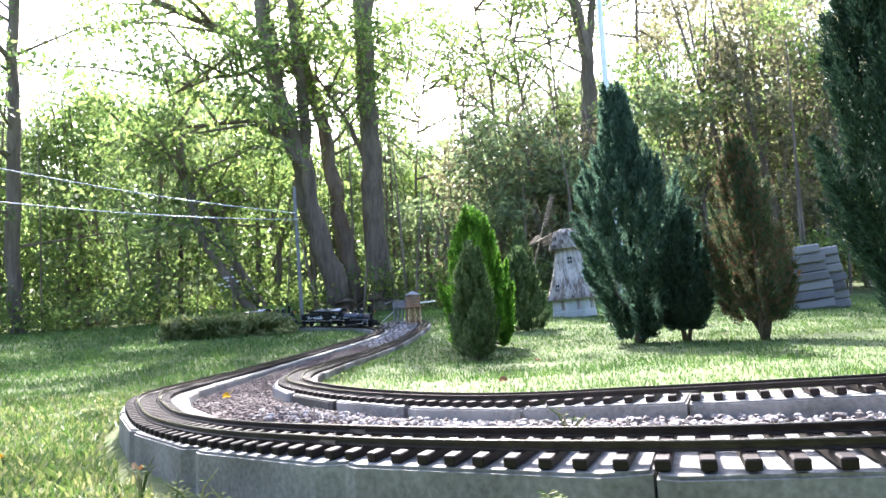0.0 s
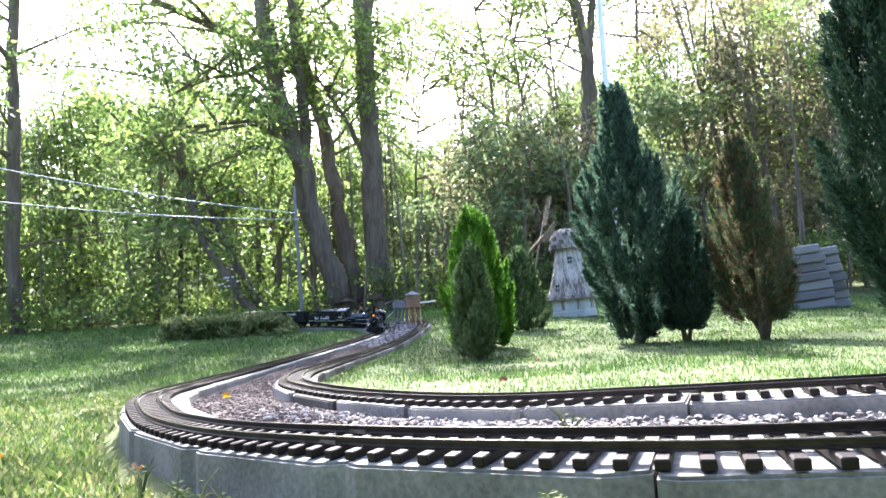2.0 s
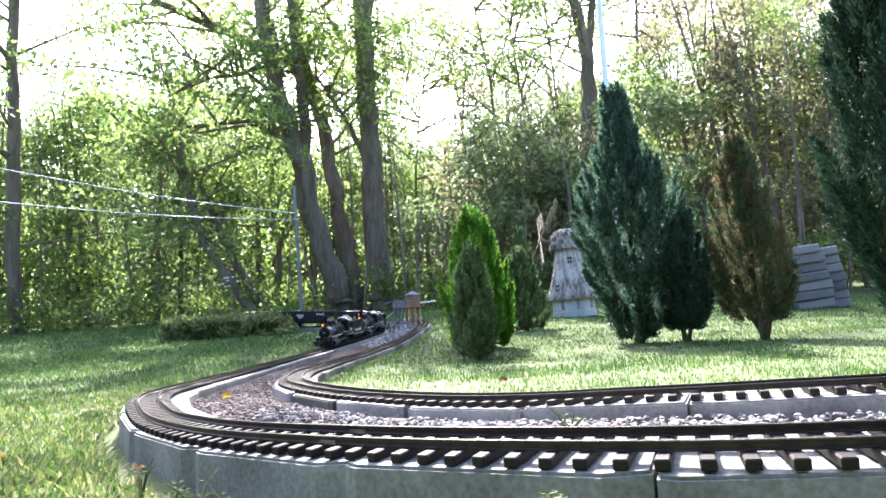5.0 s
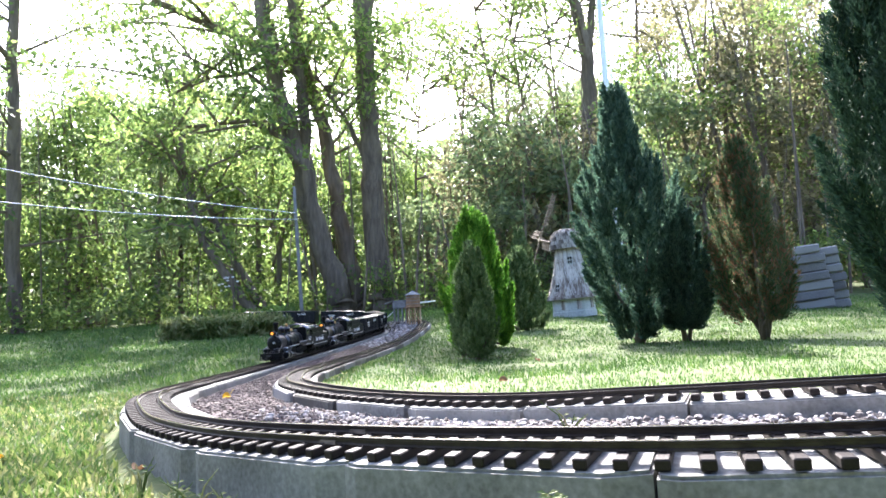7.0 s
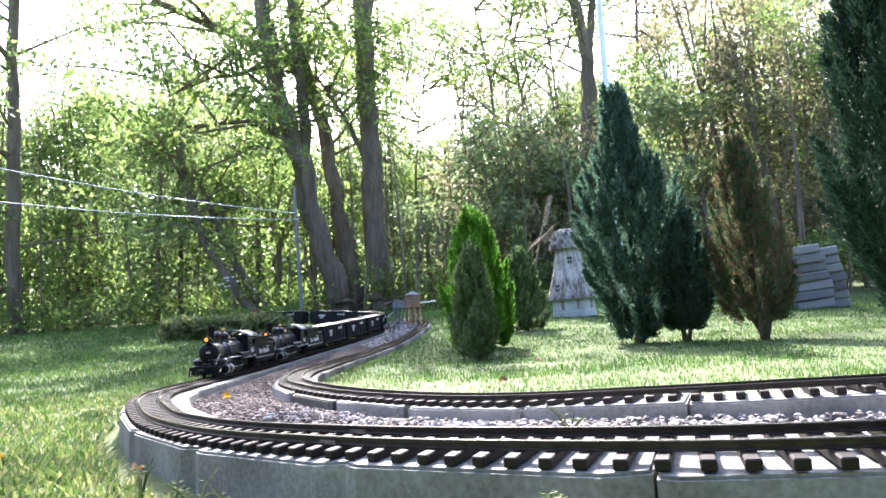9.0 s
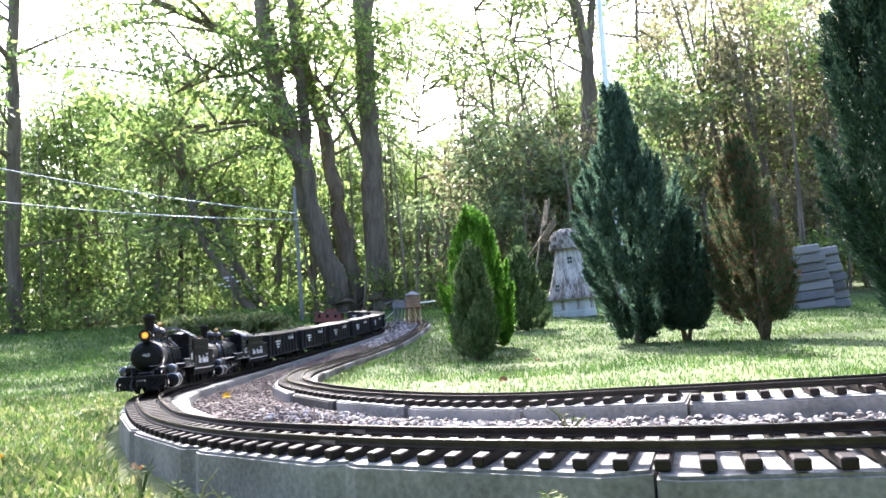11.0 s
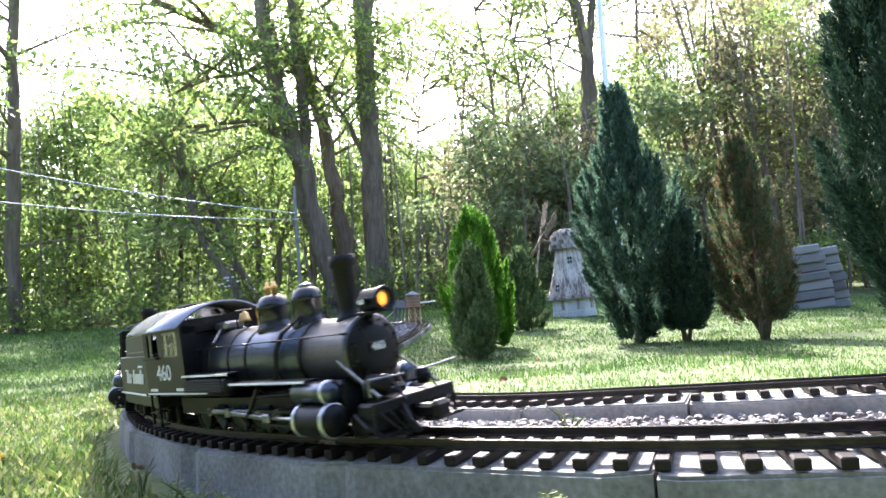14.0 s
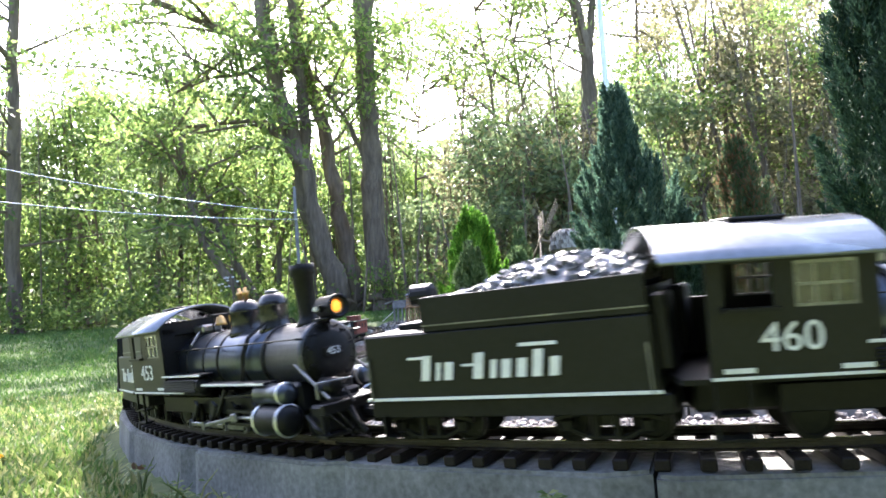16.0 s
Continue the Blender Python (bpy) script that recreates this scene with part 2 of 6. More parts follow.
# ---- plan: track lines and the lie of the land ----
MAIN = [(-3.0, 14.0, .62), (-2.7, 11.0, .58), (-2.45, 9.2, .50), (-2.28, 8.1, .44), (-2.15, 7.35, .40), (-1.95, 6.85, .38), (-1.70, 6.62, .362), (-1.418, 6.532, .350), (-1.202, 6.533, .337), (-.978, 6.485, .321),
        (-.755, 6.366, .304), (-.632, 6.136, .286), (-.587, 5.787, .260), (-.620, 5.237, .230), (-.727, 4.537, .188), (-.805, 3.987, .160), (-.862, 3.536, .139),
        (-.894, 3.135, .126), (-.899, 2.753, .121), (-.876, 2.381, .121), (-.822, 2.007, .127), (-.763, 1.775, .133), (-.693, 1.574, .136),
        (-.631, 1.443, .132), (-.529, 1.252, .129), (-.437, 1.111, .132), (-.355, 1.005, .134), (-.260, .904, .137), (-.169, .818, .141)]
MAIN_NEAR = [(-.062, .732, .144), (.025, .671, .147), (.099, .626, .149), (.166, .590, .151), (.229, .570, .151), (.290, .555, .152), (.337, .550, .151),
             (.60, .545, .151), (1.0, .60, .15), (1.7, .85, .15), (2.6, 1.5, .15)]
LOOP = [(2.3, 1.6, .15), (1.5, 1.15, .15), (1.0, .99, .148), (.595, .968, .147), (.491, .999, .145), (.383, 1.039, .141), (.268, 1.090, .138), (.187, 1.141, .133),
        (.098, 1.202, .129), (0, 1.283, .127), (-.114, 1.404, .126), (-.226, 1.544, .127), (-.333, 1.705, .130), (-.427, 1.906, .132), (-.470, 2.077, .135),
        (-.501, 2.328, .137), (-.512, 2.631, .134), (-.505, 3.134, .136), (-.446, 3.736, .150), (-.348, 4.487, .185), (-.255, 5.336, .246), (-.216, 5.934, .295), (-.24, 6.6, .33), (-.5, 7.3, .36)]


class Line:
    """A smooth line through stations, by its length."""

    def __init__(self, stations):
        p = [Vector(s) for s in stations]
        p = [2 * p[0] - p[1]] + p + [2 * p[-1] - p[-2]]
        pts = []
        for i in range(1, len(p) - 2):
            n = max(4, int((p[i + 1] - p[i]).length / 0.01))
            for k in range(n):
                t = k / n
                pts.append(0.5 * ((2 * p[i]) + (p[i + 1] - p[i - 1]) * t + (2 * p[i - 1] - 5 * p[i] + 4 * p[i + 1] - p[i + 2]) * t * t + (3 * p[i] - p[i - 1] - 3 * p[i + 1] + p[i + 2]) * t ** 3))
        pts.append(p[-2])
        a = np.array(pts)
        for _ in range(40):
            a[1:-1] = a[1:-1] * 0.5 + (a[:-2] + a[2:]) * 0.25
        self.pts = a
        self.s = np.concatenate([[0], np.cumsum(np.linalg.norm(np.diff(a, axis=0), axis=1))])
        self.length = self.s[-1]

    def at(self, s):
        return Vector([float(np.interp(s, self.s, self.pts[:, i])) for i in range(3)])

    def near(self, x, y):
        return float(self.s[np.argmin((self.pts[:, 0] - x) ** 2 + (self.pts[:, 1] - y) ** 2)])

    def way(self, s):
        return (self.at(s + 0.01) - self.at(s - 0.01)).normalized()


main_line, loop_line = Line(MAIN + MAIN_NEAR), Line(LOOP)
S_NEAR = main_line.near(.337, .550)
S_APEX = main_line.near(-.65, 1.48)


def bank(s):
    """The settled kerb leans outwards on the near bend, in degrees."""
    k = min(1, max(0, (s - S_APEX) / 0.7))
    return 6.0 * k * k * (3 - 2 * k)


def on_main(s, side=0.0, lift=0.0):
    p, w = main_line.at(s), main_line.way(s)
    left = Vector((-w.y, w.x, 0)).normalized()
    a = radians(bank(s))
    out = left * math.cos(a) + Vector((0, 0, 1)) * math.sin(a)
    up = w.cross(out).normalized()
    return p + out * side + up * lift


def on_loop(s, side=0.0, lift=0.0):
    p, w = loop_line.at(s), loop_line.way(s)
    left = Vector((-w.y, w.x, 0)).normalized()
    return p + left * side + Vector((0, 0, lift))


_main_xy = main_line.pts[::4, :2]
_main_way = np.gradient(main_line.pts, axis=0)[::4, :2]
_main_z = main_line.pts[::4, 2]
_loop_xy, _loop_z = loop_line.pts[::4, :2], loop_line.pts[::4, 2]
_loop_way = np.gradient(loop_line.pts, axis=0)[::4, :2]


def land(x, y):
    """Height of the ground, for arrays: lower lawn outside the main line, a raised bed inside."""
    x, y = np.atleast_1d(np.asarray(x, float)), np.atleast_1d(np.asarray(y, float))
    out = np.empty_like(x)
    for i in range(0, len(x), 20000):
        xx, yy = x[i:i + 20000], y[i:i + 20000]
        dx, dy = xx[:, None] - _main_xy[None, :, 0], yy[:, None] - _main_xy[None, :, 1]
        q = dx * dx + dy * dy
        j = np.argmin(q, axis=1)
        r = np.arange(len(xx))
        dist = np.sqrt(q[r, j])
        side = np.sign(_main_way[j, 0] * dy[r, j] - _main_way[j, 1] * dx[r, j]) * dist
        inside = np.clip((side + 0.05) / 0.10, 0, 1)
        inside = np.where(yy > 5.8, np.clip(inside + (yy - 5.8), 0, 1), inside)
        z_out = 0.05 + 0.054 * np.log1p(np.exp(np.clip((yy - 2.5) * 2.0, -30, 30))) / 2.0
        z_in = 0.098 + 0.069 * np.log1p(np.exp(np.clip((yy - 3.2) * 2.5, -30, 30))) / 2.5 - 0.03 * np.clip(xx - 1, 0, 4) * np.clip((yy - 3) / 3, 0, 1)
        z = z_out * (1 - inside) + z_in * inside
        z_track = _main_z[j] - 0.03
        near = np.exp(-(dist / 0.16) ** 2) * np.clip((yy - 2.6) / 1.5, 0, 1)
        z = z * (1 - near) + (z_track - 0.035) * near
        dl = np.sqrt((xx[:, None] - _loop_xy[None, :, 0]) ** 2 + (yy[:, None] - _loop_xy[None, :, 1]) ** 2)
        jl = np.argmin(dl, axis=1)
        under = np.exp(-(dl[r, jl] / 0.16) ** 4)
        z = np.minimum(z, z * (1 - under) + (_loop_z[jl] - 0.045) * under)
        # the gravel bed between the two lines lies lower
        lx, ly = xx - _loop_xy[jl, 0], yy - _loop_xy[jl, 1]
        left = (_loop_way[jl, 0] * ly - _loop_way[jl, 1] * lx) / np.maximum(np.hypot(_loop_way[jl, 0], _loop_way[jl, 1]), 1e-9)
        bed = np.clip((left + 0.04) / 0.07, 0, 1) * np.clip((side + 0.02) / 0.06, 0, 1) * np.clip((3.6 - yy) / 1.2, 0, 1)
        z = z - 0.010 * bed
        z = np.minimum(z, 0.62)
        under = np.exp(-(dist / 0.16) ** 4)
        z = np.minimum(z, z * (1 - under) + (_main_z[j] - 0.06) * under)
        out[i:i + 20000] = z
    return out


def land_at(x, y):
    return float(land([x], [y])[0])


# ---- ground ----
def graded(fine_lo, fine_hi, step, lo, hi):
    mid = list(np.arange(fine_lo, fine_hi + 1e-6, step))
    a, d = mid[0], step
    left = []
    while a > lo:
        d *= 1.22
        a -= d
        left.append(a)
    a, d = mid[-1], step
    right = []
    while a < hi:
        d *= 1.22
        a += d
        right.append(a)
    return np.array(left[::-1] + mid + right)


def build_ground():
    gx, gy = graded(-2.2, 2.4, 0.035, -150, 150), graded(-0.2, 6.6, 0.04, -60, 300)
    xx, yy = np.meshgrid(gx, gy)
    zz = land(xx.ravel(), yy.ravel())
    zz += np.array([0.006 * noise.noise((x * 3.1, y * 3.1, 0)) + 0.003 * noise.noise((x * 11, y * 11, 5)) for x, y in zip(xx.ravel(), yy.ravel())])
    me = bpy.data.meshes.new("ground")
    w = len(gx)
    faces = [(j * w + i, j * w + i + 1, (j + 1) * w + i + 1, (j + 1) * w + i) for j in range(len(gy) - 1) for i in range(w - 1)]
    me.from_pydata(np.stack([xx.ravel(), yy.ravel(), zz], axis=1).tolist(), [], faces)
    me.materials.append(M_LAWN)
    for p in me.polygons:
        p.use_smooth = True
    tagged(new("ground", me), "sloping garden lawn on dark soil, partly sunlit", "lawn", kind="structure")


build_ground()


def sides(x, y):
    """Signed distance from the main line (left of travel positive) and from the loop."""
    res = []
    for line in (main_line, loop_line):
        pts = line.pts[::4, :2]
        way = np.gradient(line.pts, axis=0)[::4, :2]
        out = np.empty(len(x))
        for i in range(0, len(x), 20000):
            dx, dy = x[i:i + 20000, None] - pts[None, :, 0], y[i:i + 20000, None] - pts[None, :, 1]
            q = dx * dx + dy * dy
            j = np.argmin(q, axis=1)
            r = np.arange(len(j))
            out[i:i + 20000] = np.sign(way[j, 0] * dy[r, j] - way[j, 1] * dx[r, j]) * np.sqrt(q[r, j])
        res.append(out)
    return res


def build_bed():
    """The strip between the two lines: a sheet of mulch, stones and bark chips."""
    nx, ny = 150, 200
    gx, gy = np.linspace(-1.0, 2.4, nx), np.linspace(0.55, 5.9, ny)
    xx, yy = np.meshgrid(gx, gy)
    a, b = sides(xx.ravel(), yy.ravel())
    ok = ((a > 0.02) & (b > 0.0)).reshape(ny, nx)
    z = land(xx.ravel(), yy.ravel()) + 0.008
    z += np.array([0.008 * noise.noise((x * 9, y * 9, 2)) for x, y in zip(xx.ravel(), yy.ravel())])
    faces = [(j * nx + i, j * nx + i + 1, (j + 1) * nx + i + 1, (j + 1) * nx + i) for j in range(ny - 1) for i in range(nx - 1) if ok[j, i] and ok[j + 1, i] and ok[j, i + 1] and ok[j + 1, i + 1]]
    me = bpy.data.meshes.new("mulch_bed")
    me.from_pydata(np.stack([xx.ravel(), yy.ravel(), z], axis=1).tolist(), [], faces)
    me.materials.append(M_MULCH)
    tagged(new("mulch_bed", me), "reddish-brown bark mulch bed between the two tracks", "mulch", kind="structure")
    # stones: squashed, uneven eight-corner lumps
    corner = np.array([(x, y, s) for s in (-1, 1) for y in (-1, 1) for x in (-1, 1)], float) * 0.6
    corner = np.concatenate([corner, [(1, 0, 0), (-1, 0, 0), (0, 1, 0), (0, -1, 0), (0, 0, 1.0), (0, 0, -1)]])
    quads = [(0, 2, 3, 1), (4, 5, 7, 6), (0, 1, 5, 4), (2, 6, 7, 3), (0, 4, 6, 2), (1, 3, 7, 5)]
    caps = [13, 12, 11, 10, 9, 8]
    tris = []
    for q, c in zip(quads, caps):
        for k in range(4):
            tris.append((q[k], q[(k + 1) % 4], c))
    tris = np.array(tris)
    for name, mat, count, lo, hi, x0, x1, y0, y1, flat, label, cat in (
            ("gravel", M_GRAVEL, 8500, 0.003, 0.0072, -0.42, 1.9, 0.62, 2.0, 0.8, "loose grey and white crushed stone gravel beside the track", "gravel"),
            ("pale_gravel", M_GRAVEL, 2600, 0.006, 0.013, -0.72, -0.1, 4.3, 6.5, 0.7, "pale gravel spread round the far track bends", "gravel"),
            ("bark_chips", M_CHIP, 13000, 0.002, 0.0048, -0.85, 0.25, 0.85, 4.5, 0.45, "loose reddish-brown bark chips and small stones", "bark chips")):
        x, y = rng.uniform(x0, x1, count * 4), rng.uniform(y0, y1, count * 4)
        a, b = sides(x, y)
        keep = (a > 0.075) & (b > 0.065)
        if name == "gravel":
            keep &= rng.uniform(size=len(x)) < np.clip((x + 0.42) / 0.3, 0.05, 1)
        x, y = x[keep][:count], y[keep][:count]
        n = len(x)
        size = rng.uniform(lo, hi, (n, 1, 1)) * rng.uniform(0.6, 1.3, (n, 1, 3))
        size[:, :, 2] *= flat
        v = corner[None] * rng.uniform(0.7, 1.25, (n, 14, 3)) * size
        ang = rng.uniform(0, 6.28, n)
        c, s = np.cos(ang)[:, None], np.sin(ang)[:, None]
        v = np.stack([v[..., 0] * c - v[..., 1] * s, v[..., 0] * s + v[..., 1] * c, v[..., 2]], axis=-1)
        base = np.stack([x, y, land(x, y) + 0.012 + rng.uniform(-0.002, 0.006, n)], axis=1)
        v += base[:, None]
        me = bpy.data.meshes.new(name)
        f = (tris[None] + (np.arange(n) * 14)[:, None, None]).reshape(-1, 3)
        me.from_pydata(v.reshape(-1, 3).tolist(), [], f.tolist())
        me.materials.append(mat)
        tagged(new(name, me), label, cat, kind="stuff")


build_bed()


# ---- kerb blocks and track ----
def kerb(line_point, s0, s1, inner, outer, top, bottom, parent, name="kerb_block", cut=True, mat=None):
    """One straight concrete block with chamfered outer corners."""
    bm = bmesh.new()
    g = 0.0015
    a, b = s0 + g, s1 - g
    corners = [line_point(a, inner, top), line_point(b, inner, top)]
    o0, o1 = line_point(a, outer, top), line_point(b, outer, top)
    i0, i1 = corners
    along = (o1 - o0)
    if cut:
        ring = [i0, i1, o1.lerp(i1, 0.10), o1 - along * 0.13, o0 + along * 0.06, o0.lerp(i0, 0.04)]
    else:
        ring = [i0, i1, o1, o0]
    jog = Vector((0, 0, random.uniform(-0.0015, 0.0015)))
    tops = [bm.verts.new(p + jog) for p in ring]
    mid = sum(ring, Vector()) / len(ring)
    lows = [bm.verts.new(Vector((p.x, p.y, p.z - bottom))) for p in ring]
    bm.faces.new(tops)
    bm.faces.new(lows[::-1])
    n = len(ring)
    for k in range(n):
        bm.faces.new((tops[k], lows[k], lows[(k + 1) % n], tops[(k + 1) % n]))
    bmesh.ops.recalc_face_normals(bm, faces=bm.faces)
    bmesh.ops.bevel(bm, geom=[e for e in bm.edges if all(v in tops for v in e.verts)], offset=0.003, segments=2, affect="EDGES")
    part(name, bm, mat or M_CONCRETE, parent)


def sweep(bm, point, s0, s1, step, profile, closed=True):
    rings = []
    for s in np.arange(s0, s1 + step * 0.5, step):
        rings.append([bm.verts.new(point(float(s), a, b)) for a, b in profile])
    for r0, r1 in zip(rings, rings[1:]):
        n = len(profile)
        for k in range(n if closed else n - 1):
            bm.faces.new((r0[k], r0[(k + 1) % n], r1[(k + 1) % n], r1[k]))


RAIL = [(-.0037, -.0085), (-.0037, -.0075), (-.0011, -.0066), (-.0011, -.0028), (-.0019, -.0022), (-.0019, -.0002), (.0019, -.0002), (.0019, -.0022), (.0011, -.0028), (.0011, -.0066), (.0037, -.0075), (.0037, -.0085)]


def build_track(name, line, point, s0, s1, near0, near1, label, tie_gap):
    root = tagged(new(name), label, "railway track", kind="structure")
    for side in (0.0225, -0.0225):
        bm = bmesh.new()
        sweep(bm, point, s0, s1, 0.02, [(side + a, b) for a, b in RAIL])
        part("rail", bm, M_RAIL, root)
        bm = bmesh.new()
        sweep(bm, point, s0, s1, 0.02, [(side - .0017, -.0002), (side - .0015, 0.0), (side + .0015, 0.0), (side + .0017, -.0002)], False)
        part("rail_head", bm, M_RAILTOP, root, "worn shiny rail head")
    tie = bmesh.new()
    box(tie, (0.0125, 0.094, 0.0095), (0, 0, -0.01325), 0.0012)
    for y in (0.0225, -0.0225):
        for d in (0.0052, -0.0052):
            box(tie, (0.006, 0.003, 0.0016), (0, y + d, -0.0080))
    tie_mesh = bpy.data.meshes.new("tie")
    tie.to_mesh(tie_mesh)
    tie.free()
    tie_mesh.materials.append(M_TIE)
    rest = bmesh.new()
    count = 0
    for s in np.arange(s0, s1, tie_gap):
        s = float(s)
        o, w, up = point(s), None, None
        x = (point(s + 0.01) - point(s - 0.01)).normalized()
        y = (point(s, 0.04) - o).normalized()
        z = x.cross(y).normalized()
        y = z.cross(x)
        m = Matrix((x, y, z)).transposed().to_4x4()
        m.translation = o
        m = m @ pose(0, 0, 0, 0, 0, random.uniform(-1.2, 1.2))
        if near0 <= s <= near1 and count < 295:
            ob = new("tie", tie_mesh)
            ob.matrix_world = m
            ob.parent = root
            count += 1
        else:
            box(rest, (0.0125, 0.094, 0.0095), (0, 0, -0.01325), 0, m)
    if rest.verts:
        tagged(part("more_ties", rest, M_TIE, root), kind="stuff")
    else:
        rest.free()
    # rail joiners
    for s in np.arange(s1 - 0.9, s0, -0.62):
        for side in (0.0225, -0.0225):
            bm = bmesh.new()
            sweep(bm, point, float(s), float(s) + 0.026, 0.013, [(side - .0044, -.0085), (side - .0030, -.0045), (side + .0030, -.0045), (side + .0044, -.0085)])
            part("rail_joiner", bm, M_JOINER, root, "dull brown rail joiner")
    return root


S_END = main_line.length
build_kerb_root = tagged(new("kerb_main"), "low kerb of chamfered concrete blocks under the outer track", "kerb", kind="structure")
s = S_NEAR - 0.17 + 0.30 * 6
while s - 0.30 > main_line.near(-2.4, 8.6):
    kerb(on_main, s - 0.30, s, 0.082, -0.060, -0.0185, 0.11, build_kerb_root)
    s -= 0.30
loop_kerb_root = tagged(new("kerb_loop"), "low kerb of weathered concrete blocks under the inner track", "kerb", kind="structure")
s = 0.1
while s + 0.25 < loop_line.length - 0.3:
    kerb(on_loop, s, s + 0.25, -0.06, 0.064, -0.0185, 0.085, loop_kerb_root, mat=M_OLDKERB)
    s += 0.25


# ---- grass ----
def grass(name, n, x0, x1, y0, y1, length, width, mat, label, where, upright=1.3):
    # denser towards the camera
    y = y0 * (y1 / y0) ** rng.uniform(size=n)
    x = rng.uniform(x0, x1, n)
    keep = np.abs(x) < y * 0.78 + 0.3
    x, y = x[keep], y[keep]
    a, b = sides(x, y)
    keep = where(x, y, a, b)
    x, y = x[keep], y[keep]
    z = land(x, y)
    k = len(x)
    patch = np.array([noise.noise((p * 2.2, q * 2.2, 9)) for p, q in zip(x, y)])
    ln = length * rng.uniform(0.45, 1.3, k) * (1 + 0.5 * patch) * (0.75 + 0.12 * np.minimum(y, 6))
    ang = rng.uniform(0, 6.28, k)
    lean = rng.uniform(0.05, 1.0, k) / upright
    d = np.stack([np.cos(ang) * lean, np.sin(ang) * lean, np.ones(k)], axis=1)
    d = unit(d) * ln[:, None]
    sd = np.stack([-np.sin(ang), np.cos(ang), np.zeros(k)], axis=1) * (width * (0.6 + 0.25 * y))[:, None] * rng.uniform(0.7, 1.3, (k, 1))
    base = np.stack([x, y, z - 0.004], axis=1)
    v = np.stack([base - sd, base + sd, base + d * 0.65 + sd * 0.8 + np.array([0, 0, 0]), base + d * np.array([1.25, 1.25, 0.95])], axis=1)
    tagged(flat_mesh(name, v, 4, mat), label, "grass", kind="stuff")


grass("lawn_grass", 330000, -8.5, 1.5, 0.75, 9.5, 0.024, 0.0015, M_GRASS, "mown green lawn grass sloping up to the wood", lambda x, y, a, b: ((a < -0.10) & (y > 0.72)) | (y > 6.75))
grass("bed_grass", 210000, -0.6, 6.5, 0.95, 8.5, 0.016, 0.0014, M_GRASS, "short sunlit lawn grass inside the track loop", lambda x, y, a, b: (b < -0.07) & (a > 0.1) & (y < 8.5))
grass("edge_weeds", 60000, -2.4, 0.2, 0.72, 2.6, 0.025, 0.0042, M_WEED, "low broad-leaved weeds and clover at the kerb", lambda x, y, a, b: (a < -0.088) & (a > -0.30 - 0.9 * rng.uniform(size=len(a)) ** 2), 0.55)
grass("bed_weeds", 5200, -0.75, 0.1, 1.1, 3.6, 0.014, 0.003, M_WEED, "sparse straw-coloured weeds along the inner kerb", lambda x, y, a, b: ((a > 0.085) & (a < 0.15) & (b > 0.07)) | ((b < -0.06) & (b > -0.16)), 0.6)


# ---- trees ----
def tree(name, limbs, label, leaf=None, leaf_mat=None, mat=None, group=""):
    """limbs: lists of (x, y, z, radius); leaf: centres of leaf clumps."""
    root = tagged(new(name), label, "tree", group)
    for i, limb in enumerate(limbs):
        bm = bmesh.new()
        pts, rad = [], []
        for (p, q) in zip(limb, limb[1:]):
            for k in range(5):
                t = k / 5
                w = 0.35 * (p[3] + q[3])
                pts.append(Vector(p[:3]).lerp(Vector(q[:3]), t) + Vector((noise.noise((p[0] * 3 + k, p[2], 1)), noise.noise((p[1] + k, p[2] * 3, 7)), 0)) * w * 0.7)
                rad.append((p[3] + (q[3] - p[3]) * t) * random.uniform(0.93, 1.07))
        pts.append(Vector(limb[-1][:3]))
        rad.append(limb[-1][3])
        tube(bm, pts, rad, 10 if limb[0][3] > 0.05 else 6)
        part("trunk" if i == 0 else "limb", bm, mat or M_BARK, root, smooth=True)
    if leaf is not None:
        flat_mesh("crown", leaf, 4, leaf_mat or M_LEAF, root)
    return root


def clump_leaves(centres, radius, per, length, width, up=-0.25):
    c = np.repeat(np.asarray(centres, float), per, axis=0)
    r = rng.normal(size=c.shape)
    r = unit(r) * (rng.uniform(0, 1, (len(c), 1)) ** 0.5) * radius
    r[:, 2] *= 0.75
    return leaf_quads(c + r, length, width, up)


